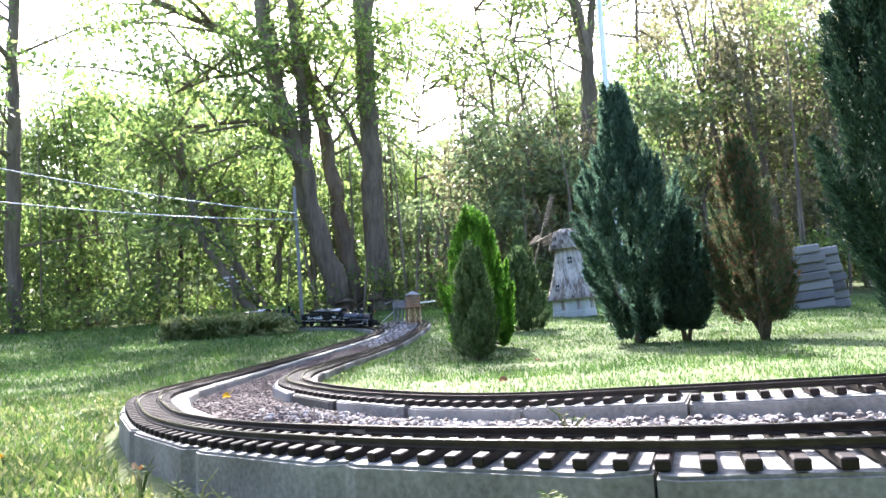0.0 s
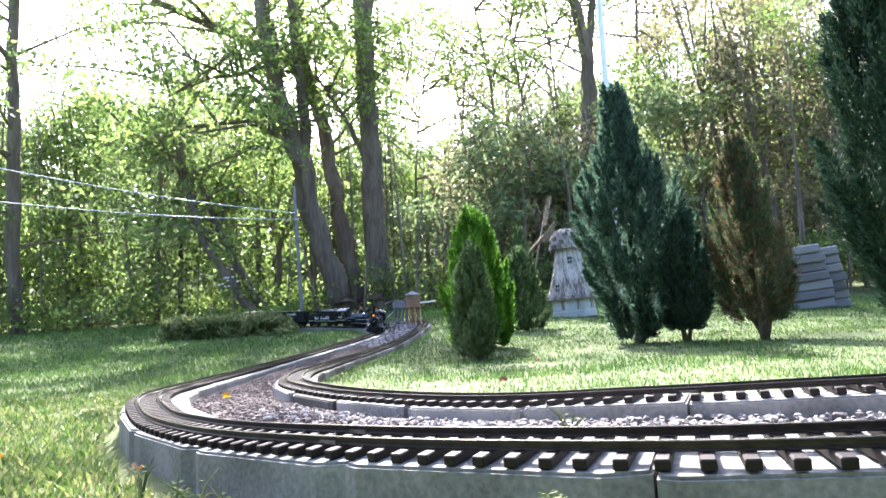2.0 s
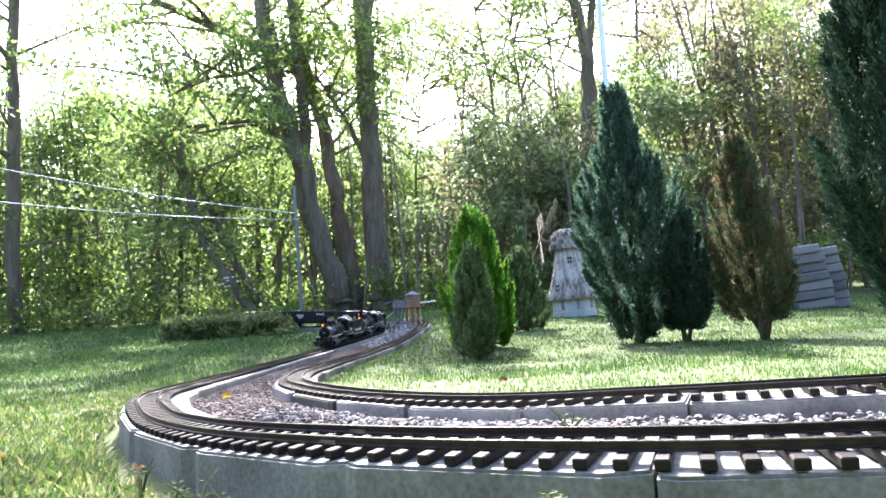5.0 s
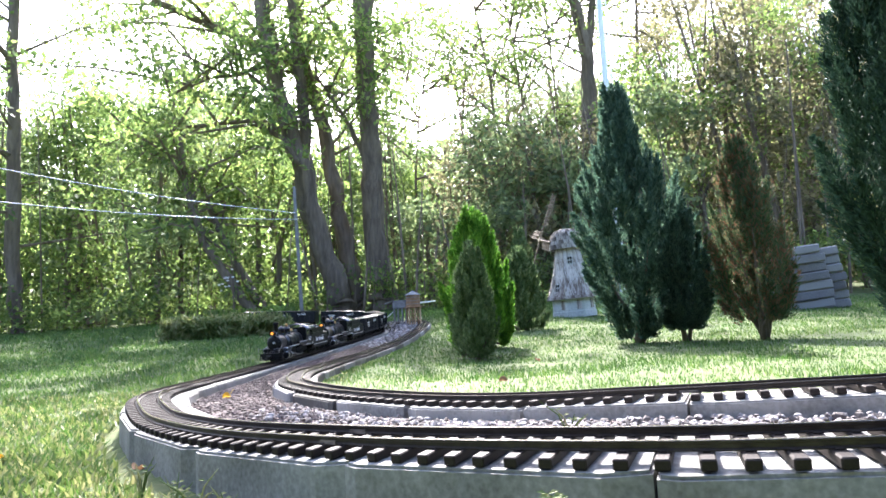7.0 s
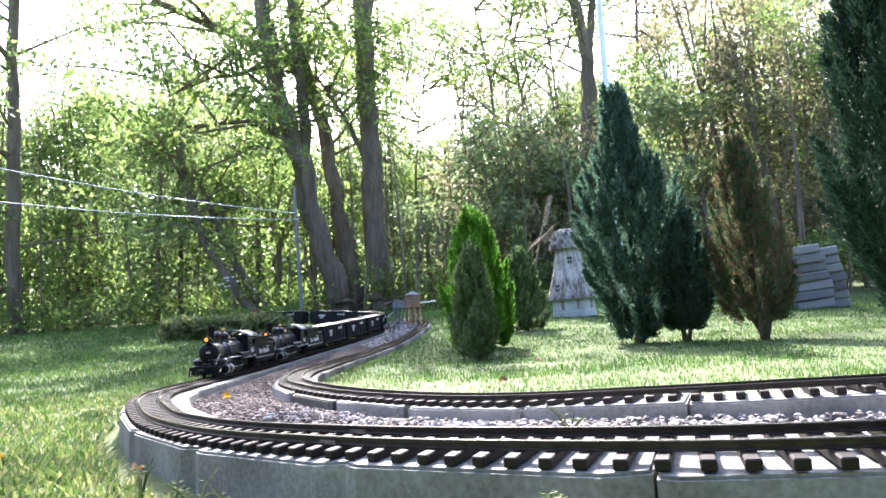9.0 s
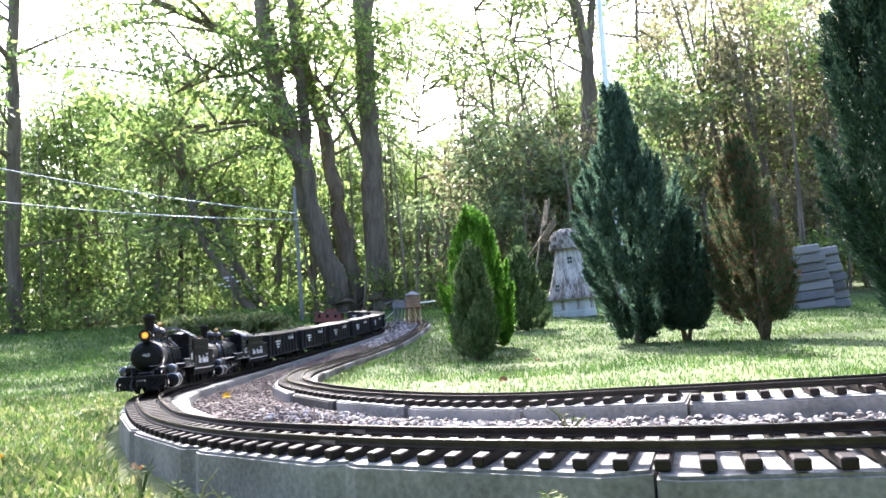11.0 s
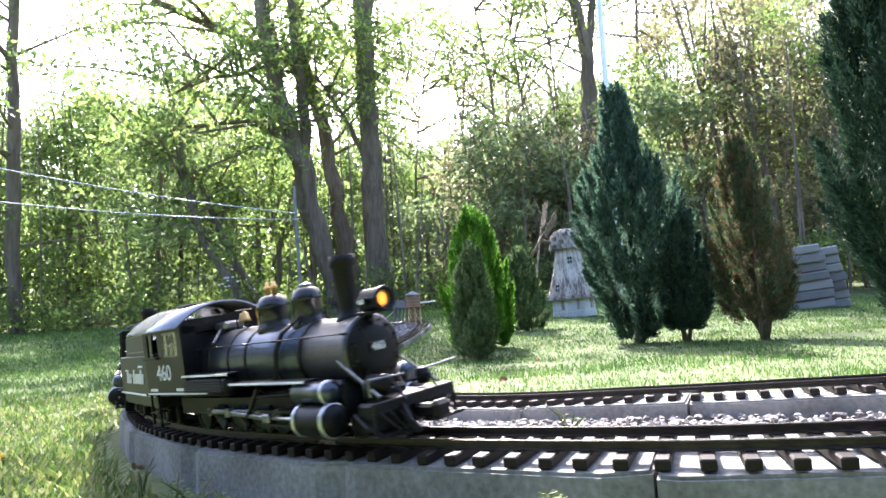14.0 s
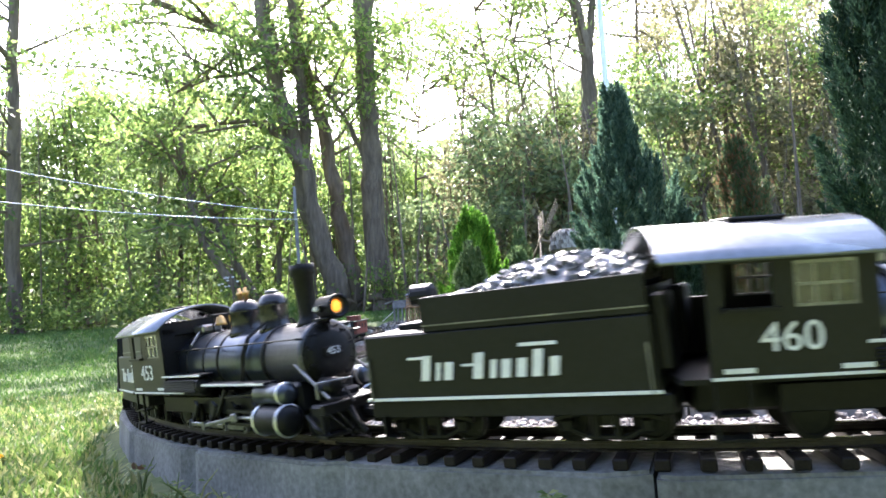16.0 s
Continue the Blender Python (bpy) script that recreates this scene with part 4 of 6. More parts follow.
# ---- garden things ----
def windmill(x, y, height):
    """Small garden windmill: plank base, flared shingled body, shingled cap; the sails are keyed."""
    root = tagged(new("garden_windmill"), "weathered white garden windmill with flared shingled body and lattice sails", "windmill")
    root.location = (x, y, land_at(x, y) - 0.01)
    k = height / 0.75
    root.rotation_euler = (0, radians(-2.5), radians(18))
    bm = bmesh.new()
    lathe(bm, [(0.19 * k, 0), (0.19 * k, 0.05 * k), (0.183 * k, 0.055 * k), (0.183 * k, 0.155 * k), (0.178 * k, 0.16 * k)], seg=8)
    part("base", bm, M_MILLBASE, root, "pale grey painted octagonal base")
    for a in (-100, -55, -145):
        bm = bmesh.new()
        box(bm, (0.012, 0.055 * k, 0.075 * k), (0.170 * k, 0, 0.105 * k), 0.003, pose(0, 0, 0, 0, 0, a))
        part("base_panel", bm, M_MILL, root, "small white framed panel")
    prof = [(0.22, 0.155), (0.205, 0.19), (0.178, 0.26), (0.148, 0.35), (0.124, 0.44), (0.105, 0.54), (0.095, 0.60)]
    bm = bmesh.new()
    lathe(bm, [(r * k * 0.97, z * k) for r, z in prof], seg=8)
    part("body", bm, M_MILL, root, "flared weathered body")
    # shingle courses, one plate for each face and course
    for (r0, z0), (r1, z1) in zip(prof, prof[1:]):
        steps = 5
        for c in range(steps):
            ra, za = r0 + (r1 - r0) * c / steps, z0 + (z1 - z0) * c / steps
            rb, zb = r0 + (r1 - r0) * (c + 1) / steps, z0 + (z1 - z0) * (c + 1) / steps
            bm = bmesh.new()
            w = ra * k * 0.765
            p = [(ra * k * 0.93, -w / 2, za * k), (ra * k * 0.93, w / 2, za * k), (rb * k * 0.915, w * rb / ra / 2, zb * k + 0.004), (rb * k * 0.915, -w * rb / ra / 2, zb * k + 0.004)]
            vs = [bm.verts.new(q) for q in p] + [bm.verts.new((q[0] + (0.009 if i < 2 else 0.003), q[1], q[2])) for i, q in enumerate(p)]
            for f in ((3, 2, 1, 0), (4, 5, 6, 7), (0, 1, 5, 4), (1, 2, 6, 5), (2, 3, 7, 6), (3, 0, 4, 7)):
                bm.faces.new([vs[i] for i in f])
            me = bpy.data.meshes.new("shingle_course")
            bm.to_mesh(me)
            bm.free()
            me.materials.append(M_MILL)
            for side in range(8):
                ob = new("shingle_course", me)
                ob.parent = root
                ob.matrix_basis = pose(0, 0, 0, 0, 0, 22.5 + 45 * side)
    for a, z in ((-112.5, 0.47), (-157.5, 0.25), (-67.5, 0.30)):
        r = float(np.interp(z, [q[1] for q in prof], [q[0] for q in prof])) * k * 0.94
        win = bmesh.new()
        tilt = pose(0, 0, 0, 0, 0, a) @ pose(r, 0, z * k, 0, -14, 0)
        box(win, (0.012, 0.05, 0.075), (0, 0, 0), 0.002, tilt)
        w = part("window", win, M_MILLBASE, root)
        panes = bmesh.new()
        for dy in (-0.0105, 0.0105):
            for dz in (-0.017, 0.017):
                box(panes, (0.004, 0.015, 0.026), (0.0065, dy, dz), 0, tilt)
        part("pane", panes, M_BLACK, w, "dark window panes")
    bm = bmesh.new()
    lathe(bm, [(0.138 * k, 0.575 * k), (0.140 * k, 0.595 * k), (0.132 * k, 0.645 * k), (0.118 * k, 0.695 * k), (0.088 * k, 0.728 * k), (0.05 * k, 0.742 * k), (0.01, 0.745 * k)], seg=16)
    cap = part("cap", bm, M_SHINGLE, root, "domed grey shingled cap")
    for c, (r, z, tilt) in enumerate(((0.140, 0.592, 10), (0.136, 0.625, 12), (0.130, 0.657, 18), (0.118, 0.690, 32), (0.100, 0.715, 50))):
        bm = bmesh.new()
        box(bm, (0.006, 0.043 * k * r / 0.15, 0.042 * k), (0, 0, 0), 0.001)
        me = bpy.data.meshes.new("shingle")
        bm.to_mesh(me)
        bm.free()
        me.materials.append(M_SHINGLE)
        for i in range(20):
            ob = new("shingle", me)
            ob.parent = cap
            ob.matrix_basis = pose(0, 0, 0, 0, 0, 18 * i + 9 * (c % 2) + random.uniform(-1, 1)) @ pose(r * k, 0, z * k, 0, -tilt + 6, 0)
    bm = bmesh.new()
    rod(bm, (0, 0, 0), (0.075 * k, 0, 0), 0.014 * k)
    axle = part("axle", bm, M_SAIL, root)
    hub_pose = pose(-0.135 * k, 0.02 * k, 0.64 * k, 0, -20, 168)
    axle.matrix_basis = hub_pose
    bm = bmesh.new()
    rod(bm, (0.07 * k, 0, 0), (0.10 * k, 0, 0), 0.022 * k)
    sails = part("sail_rotor", bm, M_SAIL, root, "wooden hub")
    for a in range(4):
        bm = bmesh.new()
        m = pose(0.09 * k, 0, 0, 90 * a, 0, 0)
        box(bm, (0.012, 0.012, 0.40 * k), (0, 0, 0.20 * k), 0.002, m)
        m2 = m @ pose(0, 0, 0, 0, 0, 16)
        box(bm, (0.006, 0.006, 0.27 * k), (0.004, 0.068 * k, 0.255 * k), 0, m2)
        box(bm, (0.006, 0.006, 0.27 * k), (0.004, 0.036 * k, 0.255 * k), 0, m2)
        for j in range(11):
            box(bm, (0.004, 0.07 * k, 0.007), (0.006, 0.034 * k, (0.125 + 0.026 * j) * k), 0, m2)
        blade = part("sail", bm, M_SAIL, sails, "lattice sail")
        if a in (1, 3):
            blade["label"] = "lattice sail with a pale board"
    return sails, hub_pose


mill_sails, mill_hub = windmill(1.10, 5.88, 0.775)


def water_tower(x, y):
    root = tagged(new("model_water_tower"), "small brown wooden model water tower on trestle legs", "water tower")
    root.location = (x, y, land_at(x, y) + 0.03)
    root.rotation_euler = (0, 0, radians(15))
    for px in (-0.05, 0.0, 0.05):
        for py in (-0.05, 0.05):
            bm = bmesh.new()
            box(bm, (0.013, 0.013, 0.15), (px, py, 0.075), 0.001)
            part("leg", bm, M_TANK, root)
    for py in (-0.058, 0.058):
        for s in (1, -1):
            bm = bmesh.new()
            rod(bm, (-0.05 * s, py, 0.02), (0.05 * s, py, 0.14), 0.004, seg=6)
            part("brace", bm, M_TANK, root)
    bm = bmesh.new()
    box(bm, (0.14, 0.14, 0.012), (0, 0, 0.155), 0.001)
    part("deck", bm, M_TANK, root)
    bm = bmesh.new()
    lathe(bm, [(0.066, 0.161), (0.066, 0.258), (0.064, 0.262)], seg=16)
    tank = part("tank", bm, M_TANK, root, "plain brown staved tank")
    for z in (0.18, 0.21, 0.24):
        bm = bmesh.new()
        lathe(bm, [(0.067, z), (0.0675, z + 0.002), (0.067, z + 0.004)], seg=16)
        part("hoop", bm, M_GREYWOOD, tank, "thin grey hoop")
    bm = bmesh.new()
    lathe(bm, [(0.078, 0.260), (0.079, 0.264), (0.01, 0.298), (0.004, 0.31)], seg=12)
    part("roof", bm, M_GREYWOOD, root, "low grey pyramid roof")
    bm = bmesh.new()
    rod(bm, (0.066, 0, 0.19), (0.21, 0.0, 0.20), 0.009, 0.006)
    part("spout", bm, M_WHITE, root, "pale outstretched spout")


water_tower(-0.30, 6.15)


def coal_chute(x, y):
    root = tagged(new("model_coaling_shed"), "small grey wooden model coaling shed with a sloping roof", "model shed")
    root.location = (x, y, land_at(x, y) + 0.03)
    for px in (-0.055, -0.02, 0.02, 0.055):
        for py in (-0.04, 0.04):
            bm = bmesh.new()
            box(bm, (0.012, 0.012, 0.13), (px, py, 0.065), 0.001)
            part("post", bm, M_GREYWOOD, root)
    bm = bmesh.new()
    box(bm, (0.13, 0.10, 0.07), (0, 0, 0.155), 0.002)
    part("shed_wall", bm, M_GREYWOOD, root)
    for s in (1, -1):
        bm = bmesh.new()
        box(bm, (0.09, 0.13, 0.006), (0.035 * s, 0, 0.20), 0.001, pose(0, 0, 0, 0, 18 * s, 0))
        part("roof_slope", bm, M_GREYWOOD, root)
    bm = bmesh.new()
    box(bm, (0.14, 0.05, 0.006), (-0.11, 0, 0.14), 0.001, pose(0, 0, 0, 0, -38, 0) @ pose(0.06, 0, -0.03))
    part("chute", bm, M_WHITE, root, "pale sloping chute board")


coal_chute(-0.43, 6.30)


def block_stack(x, y):
    """Spare kerb blocks piled in rough courses."""
    z = land_at(x, y) - 0.01
    for c in range(7):
        for col, dx in enumerate((0.0, 0.37)):
            bm = bmesh.new()
            l = 0.52 if col == 0 else 0.2
            box(bm, (l, 0.2, 0.072), (0, 0, 0.036), 0.010)
            ob = part("kerb_stone", bm, M_SLAB)
            tagged(ob, "grey concrete kerb stone lying in a rough stack", "concrete block", "stacked kerb stones")
            ob.matrix_world = pose(x + dx - 0.014 * c + random.uniform(-0.012, 0.012), y + col * 0.12 + random.uniform(-0.02, 0.02), z + 0.0755 * c, 0, -5, -8 + random.uniform(-5, 5))


block_stack(2.98, 5.75)
# scraps on top of and beside the stack
for k, (x, y, r) in enumerate(((2.78, 5.8, 0.05), (2.88, 5.85, 0.04), (2.72, 5.75, 0.035))):
    bm = bmesh.new()
    bmesh.ops.create_icosphere(bm, subdivisions=2, radius=r)
    for v in bm.verts:
        v.co *= random.uniform(0.8, 1.1)
        v.co.z *= 0.6
    ob = part("pale_stone", bm, M_WHITE)
    tagged(ob, "pale rounded stone lying on the stacked kerb stones", "stone", "pale stones")
    ob.location = (x, y, land_at(2.98, 5.75) + 0.545 + r * 0.2)

bm = bmesh.new()
gz = land_at(-1.70, 8.0)
rod(bm, (0, 0, -0.05), (0, 0, 1.58), 0.024, 0.020, 12)
rod(bm, (0, 0, 1.58), (0, 0, 1.61), 0.026, 0.012, 12)
pole = part("wire_pole", bm, M_POLE)
tagged(pole, "thin grey metal pole at the lawn's edge, carrying wires", "pole")
pole.matrix_world = pose(-1.70, 8.0, gz, 0, -1.5, 0)
bm = bmesh.new()
gz = land_at(2.72, 9.3)
rod(bm, (0, 0, -0.05), (0, 0, 5.5), 0.05, 0.035, 14)
rod(bm, (0.09, 0, 1.5), (0.09, 0, 4.6), 0.010, seg=8)
for z in (2.0, 3.0, 4.0):
    rod(bm, (0, 0, z), (0.09, 0, z), 0.006, seg=6)
mast = part("flag_mast", bm, M_MAST)
tagged(mast, "pale blue-white slender mast standing before the wood", "mast")
mast.matrix_world = pose(2.42, 9.3, gz, 0, 0.5, 0)

# two sagging wires of bright metal, from the pole out over the lawn
for a, b, sag, label in (((-1.65, 7.89, 1.69), (-4.16, 5.84, 1.96), 0.05, "upper"), ((-1.66, 7.90, 1.62), (-4.18, 5.88, 1.64), 0.05, "lower")):
    bm = bmesh.new()
    pts = []
    for i in range(49):
        t = i / 48
        p = Vector(a).lerp(Vector(b), t)
        p.z -= 4 * sag * t * (1 - t)
        pts.append(p)
    tube(bm, pts, [0.0058] * 49, 6)
    tagged(part("wire", bm, M_WIRE, smooth=True), "bright metal wire sagging from the pole over the lawn", "wire", "wires over the lawn")

# fallen leaves
LEAVES = [(-1.25, 1.78, M_YELLOW), (-0.79, 1.20, M_YELLOW), (-0.60, 1.83, M_YELLOW), (-0.47, 1.03, M_DEADLEAF), (0.30, 2.35, M_DEADLEAF), (0.12, 1.62, M_DEADLEAF), (0.62, 0.82, M_DEADLEAF), (0.55, 0.80, M_DEADLEAF), (0.40, 0.80, M_DEADLEAF)]
for x, y, mat in LEAVES:
    bm = bmesh.new()
    ring = []
    n = 12
    for i in range(n):
        a = 2 * math.pi * i / n
        r = 0.012 * (0.6 if y < 0.9 else 1.0) * (1 + 0.35 * math.cos(a)) * (1 + 0.12 * (i % 2))
        ring.append(bm.verts.new((r * math.cos(a), r * 0.72 * math.sin(a), 0.005 * math.sin(2 * a))))
    mid = bm.verts.new((0, 0, -0.003))
    for i in range(n):
        bm.faces.new((ring[i], ring[(i + 1) % n], mid))
    bmesh.ops.solidify(bm, geom=bm.faces[:], thickness=0.0006)
    tube(bm, [(0.02, 0, 0), (0.04, 0.004, 0.004)], [0.0008, 0.0006], 5)
    ob = part("fallen_leaf", bm, mat)
    tagged(ob, "fallen yellow leaf lying in the grass" if mat is M_YELLOW else "dry brown fallen leaf lying on the ground", "leaf", "fallen leaves")
    ob.matrix_world = pose(x, y, land_at(x, y) + 0.022, random.uniform(10, 40), random.uniform(-15, 15), random.uniform(0, 360))

# white-flowered stalks before the wood
for x, y, h in ((-2.60, 8.05, 0.62), (-2.52, 8.1, 0.66), (-2.72, 8.15, 0.56)):
    z = land_at(x, y)
    bm = bmesh.new()
    tube(bm, [(0, 0, 0), (0.02, 0, h * 0.5), (0.0, 0, h)], [0.006, 0.005, 0.003], 5)
    stalk = part("flower_stalk", bm, M_WEED)
    tagged(stalk, "tall weed with small white flowers before the wood", "wildflower", "white wildflowers")
    stalk.location = (x, y, z)
    for k in range(4):
        bm = bmesh.new()
        c = Vector((random.uniform(-0.07, 0.07), random.uniform(-0.03, 0.03), h * random.uniform(0.7, 1.02)))
        for i in range(7):
            a = 2 * math.pi * i / 7
            bmesh.ops.create_icosphere(bm, subdivisions=1, radius=0.006, matrix=Matrix.Translation(c + Vector((0.012 * math.cos(a), 0.006, 0.006 * math.sin(a)))))
        part("blossom", bm, M_WHITE, stalk, "white blossom cluster")

# tall weed stalks growing at the kerb
for x, y, h in ((0.075, 0.535, 0.022), (-0.30, 0.80, 0.06), (-0.33, 0.82, 0.05), (-0.25, 0.76, 0.05), (-0.42, 0.93, 0.05), (0.16, 0.95, 0.06)):
    z = land_at(x, y)
    lift = 0.055 if y < 0.6 else 0.0
    bm = bmesh.new()
    for _ in range(5):
        d = Vector((random.uniform(-0.5, 0.5), random.uniform(-0.4, 0.4), 1)).normalized() * h * random.uniform(0.6, 1.1)
        tube(bm, [(0, 0, 0), d * 0.6, d + Vector((d.x * 0.5, d.y * 0.5, -0.004))], [0.0016, 0.0012, 0.0004], 4)
        e = d * 0.7
        for s in (1, -1):
            v = [bm.verts.new(e + Vector(q)) for q in ((0, 0, 0), (0.004 * s, 0.002, 0.003), (0.009 * s, 0, 0.002), (0.004 * s, -0.002, 0.001))]
            bm.faces.new(v)
    ob = part("weed", bm, M_WEED)
    tagged(ob, "small green weed sprouting beside the concrete kerb", "weed", "weeds at the kerb")
    ob.location = (x, y, z + lift)


# ---- the train ----
def empty(name, label="", category="", group=""):
    return tagged(new(name), label, category, group)


def figures(text, size, mat, parent, m, name="road_number", depth=0.0006):
    cu = bpy.data.curves.new(name, "FONT")
    cu.body, cu.size, cu.extrude, cu.align_x, cu.align_y = text, size, depth, "CENTER", "CENTER"
    cu.offset = 0.0
    tmp = bpy.data.objects.new("tmp", cu)
    me = bpy.data.meshes.new_from_object(tmp)
    bpy.data.objects.remove(tmp)
    me.materials.append(mat)
    ob = new(name, me)
    ob.parent = parent
    ob.matrix_basis = m
    return ob


def panel(bm, xs, zs, holes, y, thick):
    """An upright sheet in the x-z plane, cut by the lines xs and zs, with the cells in holes left open."""
    grid = {(i, j): bm.verts.new((x, y - thick / 2, z)) for i, x in enumerate(xs) for j, z in enumerate(zs)}
    faces = []
    for i in range(len(xs) - 1):
        for j in range(len(zs) - 1):
            if (i, j) not in holes:
                faces.append(bm.faces.new((grid[i, j], grid[i + 1, j], grid[i + 1, j + 1], grid[i, j + 1])))
    r = bmesh.ops.extrude_face_region(bm, geom=faces)
    for v in r["geom"]:
        if isinstance(v, bmesh.types.BMVert):
            v.co.y += thick
    bmesh.ops.delete(bm, geom=[v for v in grid.values() if v.is_valid and not v.link_faces], context="VERTS")
    bmesh.ops.recalc_face_normals(bm, faces=bm.faces)


def emblem(parent, length, height, m, mat=None):
    """White lettering as plain slanted bars, with three long strokes."""
    skew = Matrix(((1, 0, 0.18, 0), (0, 1, 0, 0), (0, 0, 1, 0), (0, 0, 0, 1)))
    bars = []
    x = -length / 2
    for w, h, gap in ((0.055, 1.0, 0.045), (0.028, 0.7, 0.03), (0.055, 0.7, 0.14), (0.06, 1.0, 0.05), (0.035, 0.7, 0.035), (0.055, 0.7, 0.04), (0.055, 0.7, 0.04), (0.055, 1.0, 0.045), (0.055, 0.7, 0.0)):
        bars.append((w * length, h * height, x + w * length / 2, (h - 1) * height / 2, skew))
        x += (w + gap) * length
    for w, h, bx, bz in ((0.13, 0.10, -0.53, 0.42), (0.11, 0.09, -0.17, 0.05), (0.22, 0.13, 0.26, 0.70)):
        bars.append((w * length, h * height, bx * length, bz * height, Matrix()))
    joined = bmesh.new()
    for w, h, bx, bz, k in bars:
        bm = joined if length < 0.1 else bmesh.new()
        box(bm, (w, 0.0012, h), (bx, 0, bz), 0, k)
        if length >= 0.1:
            part("white_bar", bm, mat or M_WHITE, parent, "plain white bar").matrix_basis = m
    if length < 0.1:
        part("emblem", joined, mat or M_WHITE, parent, "white lettering bars").matrix_basis = m
    else:
        joined.free()


def wheelset(parent, x, r, gauge=0.045, weights=0.0, name="wheelset"):
    bm = bmesh.new()
    for s in (1, -1):
        y = s * gauge / 2
        m = pose(0, 0, 0, 90, 0, 0)
        lathe(bm, [(r * 0.3, -0.003), (r * 0.78, -0.003), (r * 0.82, -0.0035), (r, -0.0035), (r, 0.003), (r * 0.82, 0.0035), (r * 0.78, 0.002), (r * 0.3, 0.003)], Matrix.Translation((0, y, 0)) @ m, 20)
        lathe(bm, [(r * 1.08, -0.0009), (r * 1.08, 0.0009)], Matrix.Translation((0, y - s * 0.0035, 0)) @ m, 20)
        if weights:
            yo = s * weights
            c = pose(0, 0, 0, 0, 90 if s < 0 else 0, 0)
            box(bm, (r * 0.9, 0.004, r * 0.55), (-r * 0.42, yo, 0), 0.002, c)
            box(bm, (r * 0.8, 0.005, r * 0.34), (r * 0.25, yo, 0), 0.002, c)
            rod(bm, c @ Vector((r * 0.5, yo - 0.006 * s, 0)), c @ Vector((r * 0.5, yo + 0.008 * s, 0)), 0.0025, seg=8)
    rod(bm, (0, -gauge / 2 - weights * 0.55, 0), (0, gauge / 2 + weights * 0.55, 0), 0.004, seg=8)
    ob = part(name, bm, M_BLACK, parent)
    ob.location = (x, 0, r)
    return ob


ROLLING = []   # (object, x, radius, its vehicle's number)
RODS = []


def truck(parent, x, r, base, side_y=0.034):
    """Two axles in arch-bar side frames."""
    bm = bmesh.new()
    for s in (1, -1):
        y = s * side_y
        rod(bm, (x - base / 2 - 0.012, y, r + 0.005), (x - base / 4, y, r + 0.011), 0.0028, seg=6)
        rod(bm, (x - base / 4, y, r + 0.011), (x + base / 4, y, r + 0.011), 0.0028, seg=6)
        rod(bm, (x + base / 4, y, r + 0.011), (x + base / 2 + 0.012, y, r + 0.005), 0.0028, seg=6)
        rod(bm, (x - base / 2, y, r - 0.001), (x - base / 4, y, r - 0.010), 0.0025, seg=6)
        rod(bm, (x - base / 4, y, r - 0.010), (x + base / 4, y, r - 0.010), 0.0025, seg=6)
        rod(bm, (x + base / 4, y, r - 0.010), (x + base / 2, y, r - 0.001), 0.0025, seg=6)
        for d in (-1, 1):
            box(bm, (0.011, 0.009, 0.012), (x + d * base / 2, y, r), 0.002)
            rod(bm, (x + d * base * 0.13, y, r - 0.010), (x + d * base * 0.13, y, r + 0.011), 0.004, seg=8)
    box(bm, (0.014, side_y * 2, 0.010), (x, 0, r + 0.004), 0.001)
    part("truck_frame", bm, M_BLACK, parent)
    return [wheelset(parent, x + d * base / 2, r) for d in (-1, 1)]


